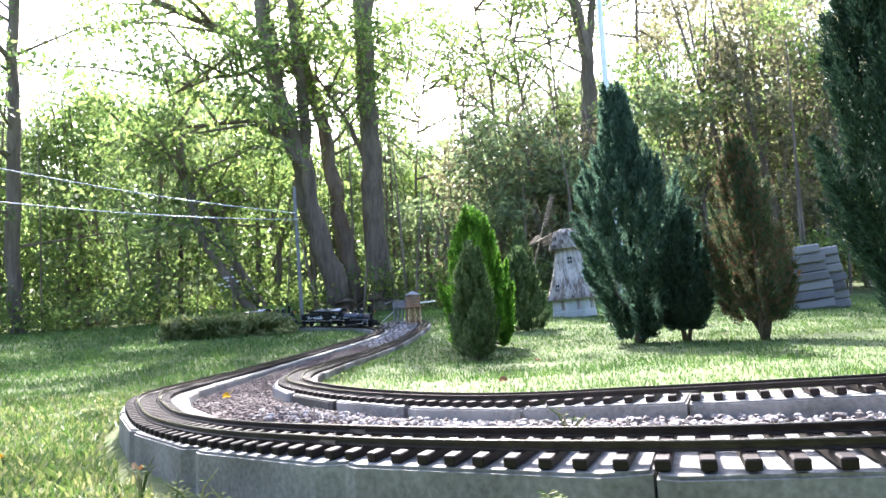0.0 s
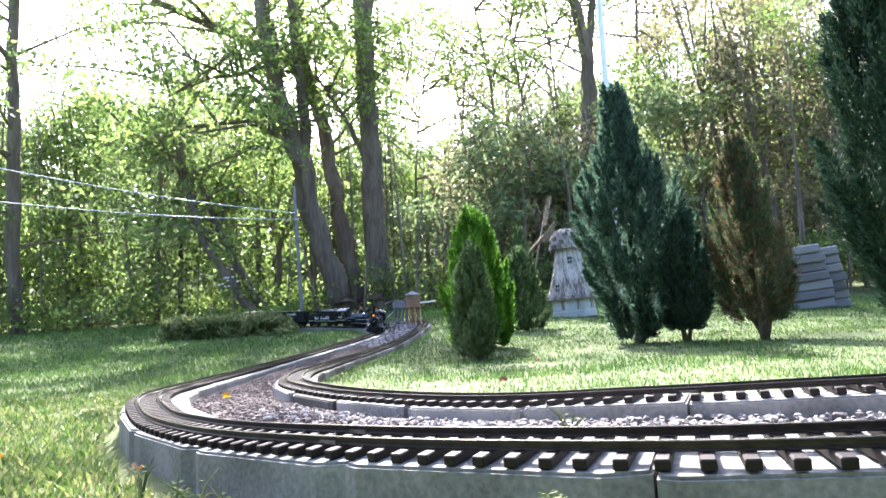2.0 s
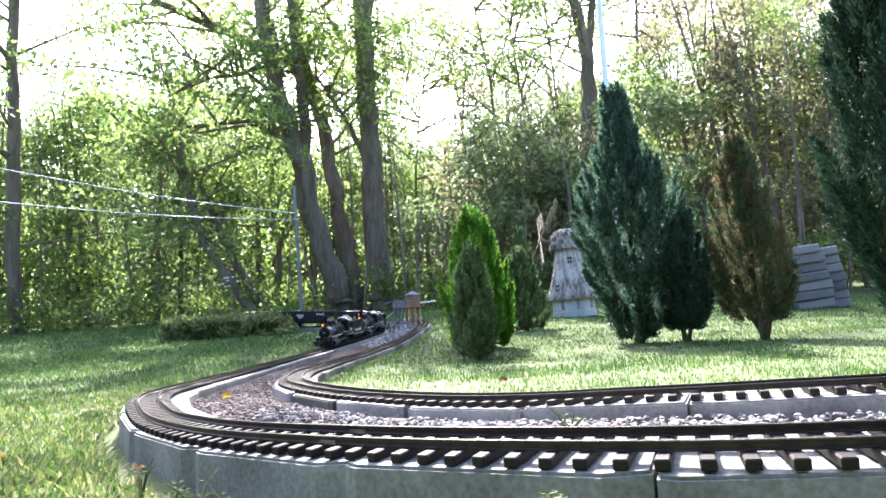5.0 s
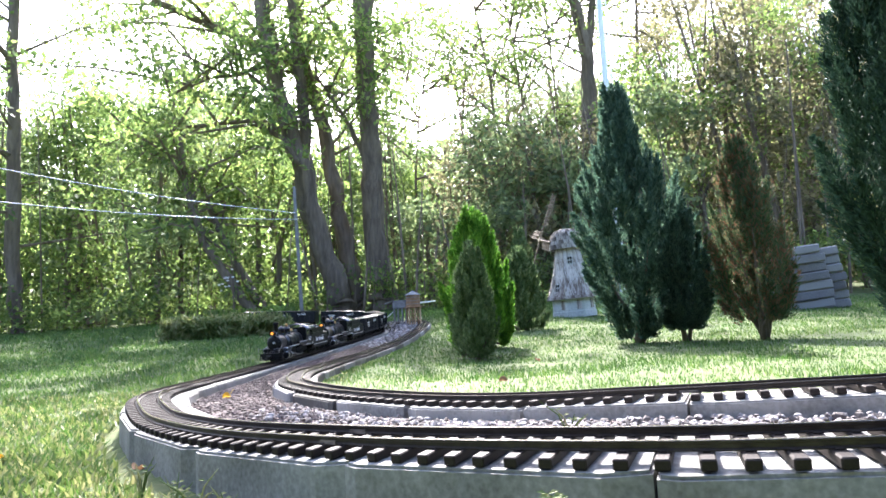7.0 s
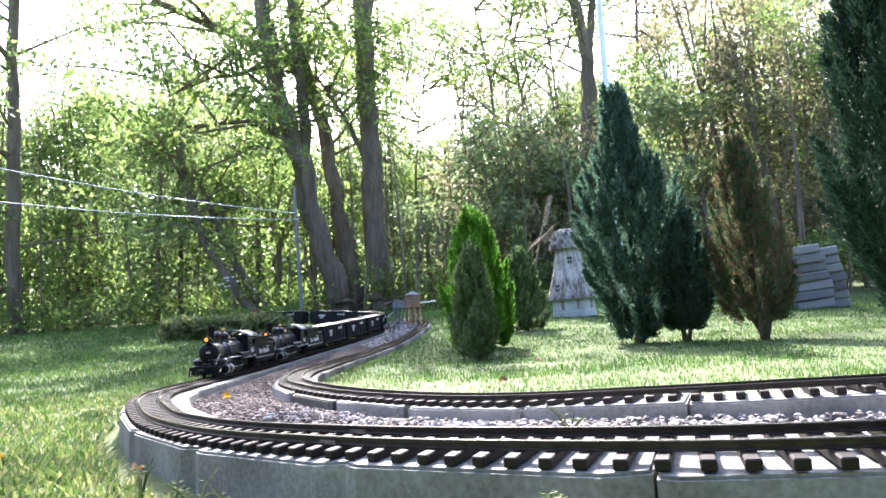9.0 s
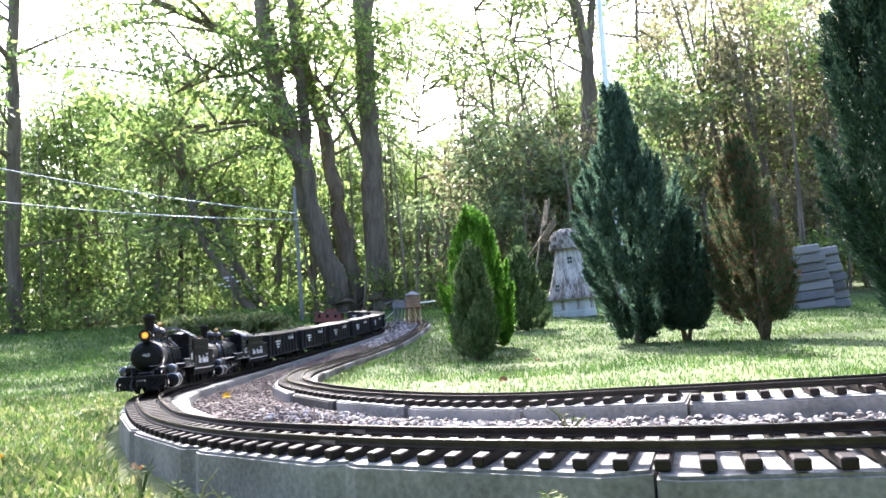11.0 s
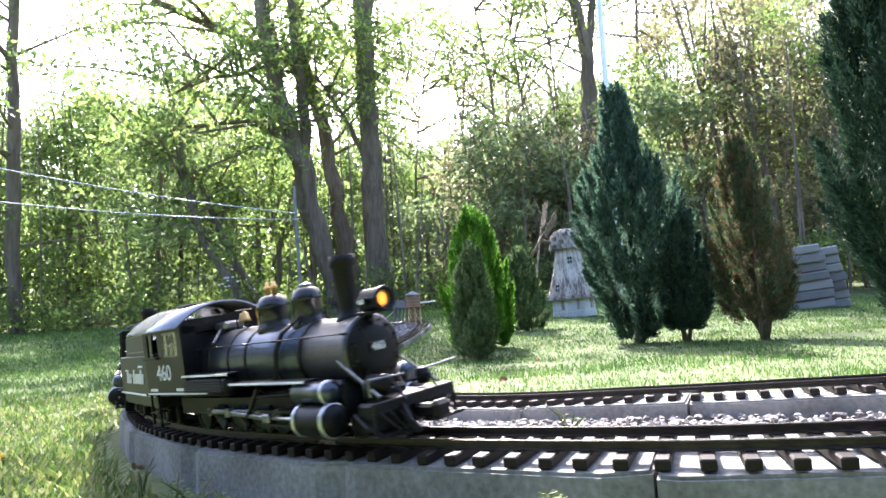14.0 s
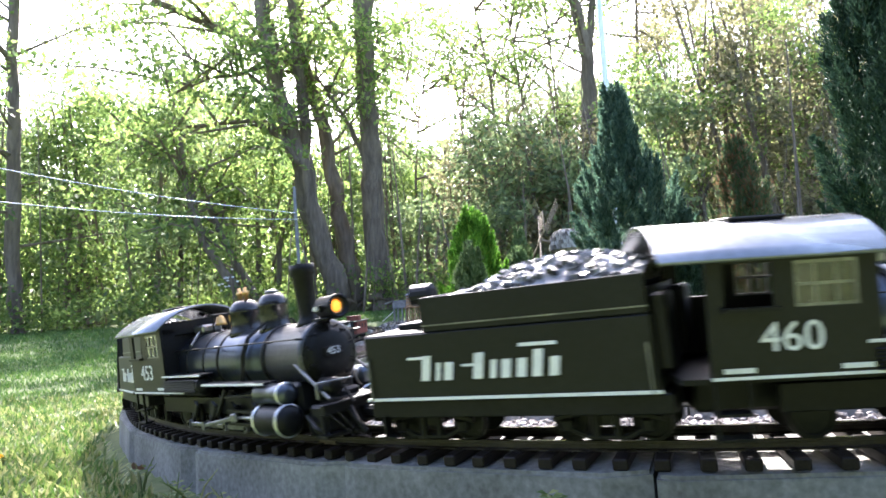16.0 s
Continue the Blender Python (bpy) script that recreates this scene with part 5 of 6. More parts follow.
def locomotive(number, index):
    """Outside-framed 2-8-2; x forward, rail top at z = 0."""
    root = empty("locomotive", "black model steam locomotive numbered %s, grey smokebox front, lit headlamp" % number, "locomotive", "locomotives of the train")
    P = lambda name, bm, mat, label="", smooth=False, parent=root: part(name, bm, mat, parent, label, smooth)
    zc, r = 0.088, 0.0368
    along = pose(0, 0, 0, 0, 90, 0)
    # boiler, built as rings along x
    bm = bmesh.new()
    lathe(bm, [(r, -0.092), (0.0402, -0.088), (0.0402, -0.01), (r + 0.001, 0.08), (r + 0.0006, 0.150)], Matrix.Translation((0, 0, zc)) @ along, 40)
    boiler = P("boiler", bm, M_BOILER, "glossy black tapered boiler", True)
    for x, rr in ((-0.055, 0.0405), (-0.005, 0.0404), (0.035, 0.0394), (0.100, 0.0382), (0.148, 0.0380)):
        bm = bmesh.new()
        lathe(bm, [(rr, x - 0.003), (rr + 0.0006, x - 0.002), (rr + 0.0006, x + 0.002), (rr, x + 0.003)], Matrix.Translation((0, 0, zc)) @ along, 40)
        P("boiler_band", bm, M_BLACK, "", True, boiler)
    bm = bmesh.new()
    lathe(bm, [(r, 0.150), (r, 0.223), (r + 0.0015, 0.224), (r + 0.0015, 0.230), (r - 0.001, 0.2315)], Matrix.Translation((0, 0, zc)) @ along, 40)
    smokebox = P("smokebox", bm, M_SMOKEBOX, "dark grey smokebox", True)
    bm = bmesh.new()
    lathe(bm, [(r - 0.0015, 0.244), (r - 0.0015, 0.2465), (r - 0.008, 0.2472), (r - 0.009, 0.2495), (r - 0.013, 0.2515), (0.012, 0.2525), (0.004, 0.253)], Matrix.Translation((-0.014, 0, zc)) @ along, 40)
    door = P("smokebox_door", bm, M_DOOR, "round grey smokebox door with bolts", True)
    bm = bmesh.new()
    for i in range(16):
        a = 2 * math.pi * i / 16
        rod(bm, (0.232, 0.0322 * math.cos(a), zc + 0.0322 * math.sin(a)), (0.2348, 0.0322 * math.cos(a), zc + 0.0322 * math.sin(a)), 0.0013, seg=6)
    for i in range(10):
        a = 2 * math.pi * i / 10
        box(bm, (0.003, 0.0022, 0.007), (0, 0, 0.0268), 0, Matrix.Translation((0.2355, 0, zc)) @ pose(0, 0, 0, 360 * i / 10, 0, 0))
    P("bolts", bm, M_BLACK, "", False, door)
    bm = bmesh.new()
    box(bm, (0.002, 0.024, 0.011), (0.2395, 0, zc + 0.003), 0.0008)
    plate = P("number_plaque", bm, M_BLACK, "small black plaque", False, door)
    figures(number, 0.0115, M_WHITE, plate, pose(0.2406, 0, zc + 0.003, 90, 0, 90), "figures")
    # stack
    bm = bmesh.new()
    lathe(bm, [(0.0165, 0.120), (0.0135, 0.126), (0.0112, 0.130), (0.0104, 0.136), (0.0122, 0.178), (0.0142, 0.180), (0.0146, 0.186), (0.0142, 0.192), (0.0115, 0.192), (0.0105, 0.17)], Matrix.Translation((0.20, 0, 0)), 24)
    P("smokestack", bm, M_DOOR, "tall dark smokestack", True)
    # domes
    for x, rr, top, nm in ((0.125, 0.0175, 0.167, "sand_dome"), (0.052, 0.0195, 0.165, "steam_dome")):
        bm = bmesh.new()
        lathe(bm, [(rr * 1.22, 0.118), (rr * 1.14, 0.125), (rr * 1.02, 0.130), (rr, 0.133), (rr, top - 0.017), (rr * 1.05, top - 0.0165), (rr * 1.05, top - 0.014), (rr * 0.97, top - 0.009), (rr * 0.75, top - 0.003), (rr * 0.35, top), (0.001, top + 0.001)], Matrix.Translation((x, 0, 0)), 28)
        dome = P(nm, bm, M_GLOSS, "glossy black dome with a flared skirt", True)
        if nm == "steam_dome":
            for dx, dy in ((-0.008, 0), (0.0, 0.004), (0.008, 0)):
                bm = bmesh.new()
                lathe(bm, [(0.003, top - 0.003), (0.003, top + 0.006), (0.0042, top + 0.007), (0.0042, top + 0.010), (0.002, top + 0.011), (0.002, top + 0.016)], Matrix.Translation((x + dx, dy, 0)), 10)
                P("safety_valve", bm, M_BRASS, "brass safety valve", True, dome)
        else:
            bm = bmesh.new()
            lathe(bm, [(0.009, top - 0.001), (0.008, top + 0.002), (0.002, top + 0.004)], Matrix.Translation((x, 0, 0)), 12)
            P("filler_cap", bm, M_STEEL, "", True, dome)
    # bell, whistle and turret before the cab
    bm = bmesh.new()
    lathe(bm, [(0.0085, 0.137), (0.0075, 0.140), (0.005, 0.148), (0.002, 0.151)], Matrix.Translation((-0.02, 0, 0)), 14)
    P("bell", bm, M_BRASS, "brass bell", True)
    bm = bmesh.new()
    box(bm, (0.004, 0.024, 0.004), (-0.02, 0, 0.151), 0.001)
    for s in (1, -1):
        rod(bm, (-0.02, 0.011 * s, 0.128), (-0.02, 0.011 * s, 0.152), 0.0015, seg=6)
    P("bell_yoke", bm, M_BLACK)
    bm = bmesh.new()
    rod(bm, (0.035, -0.012, 0.120), (0.035, -0.012, 0.142), 0.0015, seg=8)
    rod(bm, (0.035, -0.012, 0.140), (0.035, -0.012, 0.152), 0.0024, seg=8)
    P("whistle", bm, M_BRASS, "brass whistle")
    bm = bmesh.new()
    box(bm, (0.03, 0.03, 0.012), (-0.062, 0, 0.135), 0.003)
    for s in (1, -1):
        rod(bm, (-0.062, 0.01 * s, 0.135), (-0.045, 0.035 * s, 0.115), 0.002, seg=6)
    P("steam_turret", bm, M_STEEL)
    # handrails and pipes
    for s in (1, -1):
        bm = bmesh.new()
        pts = [(-0.09 + 0.0325 * i, s * 0.0425, 0.110) for i in range(11)]
        rod(bm, pts[0], pts[-1], 0.0008, seg=6)
        for p in pts[::2]:
            rod(bm, (p[0], p[1] - s * 0.008, p[2] - 0.001), p, 0.0014, seg=6)
        P("handrail", bm, M_BLACK)
        bm = bmesh.new()
        tube(bm, [(0.133, s * 0.018, 0.132), (0.118, s * 0.036, 0.117), (0.113, s * 0.043, 0.098), (0.108, s * 0.046, 0.066)], [0.0016] * 4, 6)
        tube(bm, [(0.133, s * 0.018, 0.132), (0.122, s * 0.036, 0.117), (0.118, s * 0.043, 0.098), (0.114, s * 0.046, 0.066)], [0.0016] * 4, 6)
        P("sand_pipe", bm, M_BLACK)
        # running board with a pale edge, in two levels
        bm = bmesh.new()
        box(bm, (0.155, 0.018, 0.003), (0.110, s * 0.052, 0.066), 0.0006)
        box(bm, (0.12, 0.018, 0.003), (-0.030, s * 0.052, 0.078), 0.0006)
        rb = P("running_board", bm, M_BLACK)
        bm = bmesh.new()
        box(bm, (0.155, 0.0012, 0.0024), (0.110, s * 0.0617, 0.066))
        box(bm, (0.12, 0.0012, 0.0024), (-0.030, s * 0.0617, 0.078))
        P("edge_line", bm, M_WHITE, "thin pale edge line", False, rb)
        # air tanks and pumps
        bm = bmesh.new()
        lathe(bm, [(0.004, -0.085), (0.012, -0.081), (0.012, 0.020), (0.004, 0.025)], Matrix.Translation((0, s * 0.051, 0.064)) @ along, 16)
        air = P("air_tank", bm, M_BLACK, "ribbed black tank under the running board")
        for k in range(6):
            bm = bmesh.new()
            rod(bm, (-0.085, s * 0.0625, 0.058 + 0.0028 * k), (0.015, s * 0.0625, 0.058 + 0.0028 * k), 0.0011, seg=5)
            P("cooling_pipe", bm, M_BLACK, "", False, air)
        # cylinders
        bm = bmesh.new()
        lathe(bm, [(0.006, 0.143), (0.0155, 0.145), (0.0165, 0.149), (0.0165, 0.196), (0.0158, 0.201), (0.0060, 0.203)], Matrix.Translation((0.026, s * 0.056, 0.0265)) @ along, 24)
        cyl = P("cylinder", bm, M_BLACK, "", True)
        for x in (0.148, 0.196):
            bm = bmesh.new()
            lathe(bm, [(0.0165, x - 0.0022), (0.0180, x - 0.0018), (0.0180, x + 0.0018), (0.0165, x + 0.0022)], Matrix.Translation((0.026, s * 0.056, 0.0265)) @ along, 24)
            P("cylinder_ring", bm, M_BRIGHT, "bright cylinder ring", True, cyl)
        bm = bmesh.new()
        lathe(bm, [(0.008, 0.136), (0.0115, 0.138), (0.0115, 0.192), (0.0108, 0.198), (0.004, 0.199)], Matrix.Translation((0.026, s * 0.053, 0.054)) @ along, 20)
        valve = P("valve_chest", bm, M_BOILER, "dark blue-black valve cylinder", True)
        bm = bmesh.new()
        lathe(bm, [(0.0115, 0.189), (0.0130, 0.1895), (0.0130, 0.193), (0.0115, 0.1935)], Matrix.Translation((0.026, s * 0.053, 0.054)) @ along, 20)
        P("valve_ring", bm, M_BRIGHT, "", True, valve)
        bm = bmesh.new()
        rod(bm, (0.11, s * 0.056, 0.0265), (0.172, s * 0.056, 0.0265), 0.0022, seg=8)
        P("piston_rod", bm, M_BRIGHT, "bright piston rod", True, cyl)
        # outside frame, crosshead guides, brake gear
        bm = bmesh.new()
        box(bm, (0.31, 0.005, 0.022), (0.01, s * 0.039, 0.036), 0.001)
        box(bm, (0.085, 0.004, 0.003), (0.128, s * 0.056, 0.034), 0)
        box(bm, (0.085, 0.004, 0.003), (0.128, s * 0.056, 0.019), 0)
        for x in (0.13, 0.078, 0.026, -0.026):
            box(bm, (0.020, 0.008, 0.024), (x, s * 0.042, 0.026), 0.002)
        rod(bm, (0.09, s * 0.058, 0.060), (0.06, s * 0.058, 0.028), 0.003, seg=6)
        rod(bm, (0.075, s * 0.058, 0.050), (0.164, s * 0.055, 0.054), 0.002, seg=6)
        P("side_frame", bm, M_BLACK)
        # braces from the smokebox to the beam
        bm = bmesh.new()
        rod(bm, (0.215, s * 0.036, 0.082), (0.280, s * 0.040, 0.046), 0.0019, seg=6)
        P("smokebox_brace", bm, M_STEEL)
        # cab steps
        bm = bmesh.new()
        box(bm, (0.026, 0.014, 0.002), (-0.185, s * 0.056, 0.012))
        box(bm, (0.026, 0.014, 0.002), (-0.185, s * 0.056, 0.030))
        for d in (-0.012, 0.012):
            box(bm, (0.002, 0.003, 0.045), (-0.185 + d, s * 0.060, 0.032))
        P("cab_step", bm, M_BLACK)
    # firebox, main frame
    bm = bmesh.new()
    box(bm, (0.11, 0.072, 0.05), (-0.07, 0, 0.06), 0.006)
    box(bm, (0.46, 0.030, 0.03), (0.03, 0, 0.036), 0.003)
    box(bm, (0.05, 0.075, 0.035), (0.195, 0, 0.045), 0.004)
    P("main_frame", bm, M_BLACK)
    # front deck, beam, coupler, hand irons
    bm = bmesh.new()
    box(bm, (0.045, 0.050, 0.004), (0.258, 0, 0.041), 0.001)
    box(bm, (0.008, 0.108, 0.012), (0.284, 0, 0.037), 0.001)
    box(bm, (0.03, 0.098, 0.028), (0.268, 0, 0.027), 0.003)
    beam = P("pilot_beam", bm, M_BLACK)
    for s in (1, -1):
        bm = bmesh.new()
        box(bm, (0.016, 0.044, 0.003), (0.285, s * 0.036, 0.012), 0)
        for y in (0.018, 0.054):
            box(bm, (0.003, 0.004, 0.022), (0.285, s * y, 0.022), 0)
        P("footboard", bm, M_BLACK, "", False, beam)
        bm = bmesh.new()
        tube(bm, [(0.290, s * 0.060, 0.050), (0.290, s * 0.060, 0.066), (0.290, s * 0.016, 0.064)], [0.0012] * 3, 6)
        P("hand_iron", bm, M_STEEL, "", False, beam)
        bm = bmesh.new()
        lathe(bm, [(0.003, 0.0), (0.0075, 0.002), (0.0075, 0.016), (0.003, 0.018)], Matrix.Translation((0.262, s * 0.036, 0.044)), 12)
        P("marker_lamp", bm, M_BLACK, "", True, beam)
        bm = bmesh.new()
        tube(bm, [(0.250, s * 0.050, 0.030), (0.275, s * 0.056, 0.020), (0.290, s * 0.050, 0.012)], [0.0022] * 3, 6)
        tube(bm, [(0.262, s * 0.020, 0.050), (0.285, s * 0.024, 0.056), (0.296, s * 0.022, 0.040)], [0.0016] * 3, 6)
        P("pipe", bm, M_BLACK, "", False, beam)
        for k in range(4):
            bm = bmesh.new()
            rod(bm, (0.287, s * (0.014 + 0.012 * k), 0.034), (0.296, s * (0.010 + 0.006 * k), 0.008), 0.0012, seg=5)
            P("pilot_bar", bm, M_BLACK, "", False, beam)
    bm = bmesh.new()
    box(bm, (0.030, 0.014, 0.012), (0.300, 0, 0.026), 0.003)
    box(bm, (0.012, 0.022, 0.018), (0.316, 0.002, 0.026), 0.004)
    P("coupler", bm, M_BLACK)
    bm = bmesh.new()
    tube(bm, [(0.29, -0.022, 0.035), (0.30, -0.024, 0.022), (0.308, -0.020, 0.010)], [0.0025, 0.0025, 0.003], 6)
    P("air_hose", bm, M_BLACK)
    bm = bmesh.new()
    lathe(bm, [(0.006, 0.256), (0.009, 0.257), (0.009, 0.280), (0.006, 0.281)], Matrix.Translation((0, -0.03, 0.058)) @ along, 14)
    P("air_pump", bm, M_BLACK, "", True)
    # headlamp on its bracket, with number boards at the sides
    bm = bmesh.new()
    box(bm, (0.030, 0.020, 0.003), (0.236, 0, 0.1265), 0.0005)
    lathe(bm, [(0.010, 0.218), (0.012, 0.220), (0.012, 0.246), (0.0132, 0.2465), (0.0132, 0.251), (0.0105, 0.251), (0.0095, 0.244)], Matrix.Translation((0.012, 0, 0.1390)) @ along, 22)
    lamp = P("headlamp", bm, M_BLACK, "", True)
    bm = bmesh.new()
    lathe(bm, [(0.0066, 0.2445), (0.005, 0.2458), (0.002, 0.2465)], Matrix.Translation((0.012, 0, 0.1390)) @ along, 18)
    P("lens", bm, M_LAMP, "glowing amber lens", True, lamp)
    bm = bmesh.new()
    lathe(bm, [(0.0068, 0.2442), (0.0070, 0.2446), (0.0094, 0.2462), (0.0094, 0.2442)], Matrix.Translation((0.012, 0, 0.1390)) @ along, 20)
    P("reflector", bm, M_BRASS, "brassy reflector ring", True, lamp)
    for s in (1, -1):
        bm = bmesh.new()
        box(bm, (0.014, 0.004, 0.008), (0.242, s * 0.0145, 0.1380), 0.0006)
        nb = P("number_board", bm, M_BLACK, "", False, lamp)
        figures(number, 0.0072, M_WHITE, nb, pose(0.242, s * 0.0168, 0.1380, 90, 0, 180 if s > 0 else 0), "figures")
    # cab: walls with window openings
    x0, x1, zb, ze, hw = -0.20, -0.08, 0.055, 0.146, 0.060
    for s in (1, -1):
        bm = bmesh.new()
        y = s * hw
        panel(bm, (x0, x0 + 0.012, x0 + 0.047, x0 + 0.062, x1 - 0.014, x1), (zb, zb + 0.050, zb + 0.083, ze), {(1, 1), (3, 1)}, y, 0.003)
        wall = P("cab_side", bm, M_GREEN)
        bm = bmesh.new()
        wx0, wx1 = x0 + 0.062, x1 - 0.014
        wm, hmid = (wx0 + wx1) / 2, zb + 0.066
        panel(bm, (wx0, wx0 + 0.002, wm - 0.008, wm - 0.0065, wm + 0.0065, wm + 0.008, wx1 - 0.002, wx1), (zb + 0.0495, zb + 0.052, hmid - 0.001, hmid + 0.001, zb + 0.0805, zb + 0.0835), {(i, j) for i in (1, 3, 5) for j in (1, 3)}, y, 0.0024)
        w = P("cab_window", bm, M_STEEL, "grey six-pane window frame", False, wall)
        bm = bmesh.new()
        box(bm, (wx1 - wx0, 0.0006, 0.034), ((wx0 + wx1) / 2, y, zb + 0.066))
        P("pane", bm, M_GLASS, "", False, w)
        bm = bmesh.new()
        box(bm, (0.04, 0.008, 0.003), (x0 + 0.03, s * (hw + 0.004), zb + 0.050))
        P("armrest", bm, M_BLACK, "", False, wall)
        figures(number, 0.030, M_WHITE, wall, pose((x0 + x1) / 2 - 0.002, s * (hw + 0.0018), zb + 0.0285, 90, 0, 180 if s > 0 else 0))
        bm = bmesh.new()
        for cx in (-0.04, 0.042):
            box(bm, (0.022, 0.0012, 0.0035), ((x0 + x1) / 2 + cx, s * (hw + 0.0018), zb + 0.0065))
        box(bm, (x1 - x0 + 0.055, 0.0014, 0.0022), ((x0 + x1) / 2 + 0.028, s * (hw + 0.0018), zb + 0.0012))
        P("lining", bm, M_WHITE, "thin pale line and small bars", False, wall)
    bm = bmesh.new()
    box(bm, (0.003, hw * 2 - 0.004, 0.018), (x1 - 0.002, 0, ze - 0.004))
    for s in (1, -1):
        box(bm, (0.003, 0.018, ze - zb - 0.008), (x1 - 0.002, s * (hw - 0.011), (ze + zb) / 2))
    box(bm, (0.003, 0.08, 0.05), (x1 - 0.002, 0, 0.075))
    P("cab_front", bm, M_BLACK)
    bm = bmesh.new()
    box(bm, (x1 - x0 + 0.02, hw * 2 - 0.004, 0.004), ((x0 + x1) / 2 - 0.01, 0, zb - 0.001))
    P("cab_floor", bm, M_BLACK)
    bm = bmesh.new()
    box(bm, (0.012, 0.085, 0.07), (x1 - 0.01, 0, 0.10), 0.004)
    P("backhead", bm, M_BLACK)
    bm = bmesh.new()
    rows_ = []
    for x in (x0 - 0.034, x1 + 0.008):
        ring = []
        for lay in (0.0, 0.0028):
            arc = [(-hw - 0.010 + (2 * hw + 0.02) * i / 16) for i in range(17)]
            ring.append([bm.verts.new((x, y, ze - 0.006 + 0.028 * (1 - (abs(y) / (hw + 0.010)) ** 2.2) + lay)) for y in arc])
        rows_.append(ring)
    (a0, b0), (a1, b1) = rows_
    for i in range(16):
        bm.faces.new((b0[i], b0[i + 1], b1[i + 1], b1[i]))
        bm.faces.new((a0[i + 1], a0[i], a1[i], a1[i + 1]))
        bm.faces.new((a0[i], a0[i + 1], b0[i + 1], b0[i]))
        bm.faces.new((a1[i + 1], a1[i], b1[i], b1[i + 1]))
    bm.faces.new((a0[0], b0[0], b1[0], a1[0]))
    bm.faces.new((a0[16], a1[16], b1[16], b0[16]))
    bmesh.ops.recalc_face_normals(bm, faces=bm.faces)
    roof = P("cab_roof", bm, M_ROOF, "arched grey cab roof", True)
    bm = bmesh.new()
    for s in (1, -1):
        for d in (-0.035, 0.005):
            x = (x0 + x1) / 2 + d
            rod(bm, (x, s * 0.048, ze + 0.0098), (x, s * 0.040, ze + 0.0145), 0.0018, seg=6)
    box(bm, (0.045, 0.04, 0.003), ((x0 + x1) / 2 - 0.005, 0, ze + 0.0255), 0.001)
    P("roof_fitting", bm, M_BLACK, "", False, roof)
    # wheels and rods
    wr = 0.0245
    drivers = []
    for x in (0.13, 0.078, 0.026, -0.026):
        w = wheelset(root, x, wr, weights=0.050, name="driving_wheelset")
        ROLLING.append((w, x, wr, index))
        drivers.append(w)
    for x, r2 in ((0.225, 0.0165), (-0.115, 0.018)):
        w = wheelset(root, x, r2, name="truck_wheelset")
        ROLLING.append((w, x, r2, index))
    for s in (1, -1):
        bm = bmesh.new()
        box(bm, (0.163, 0.003, 0.0055), (0, 0, 0), 0.001)
        for d in (-0.078, -0.026, 0.026, 0.078):
            rod(bm, (d, -0.0025, 0), (d, 0.0025, 0), 0.0052, seg=10)
        ob = P("side_rod", bm, M_STEEL)
        RODS.append((ob, s, wr, index, "side"))
        bm = bmesh.new()
        box(bm, (0.085, 0.003, 0.005), (0.0425, 0, 0), 0.001)
        rod(bm, (0, -0.0022, 0), (0, 0.0022, 0), 0.0056, seg=10)
        box(bm, (0.014, 0.006, 0.011), (0.085, 0, 0), 0.002)
        ob = P("main_rod", bm, M_STEEL)
        RODS.append((ob, s, wr, index, "main"))
    return root


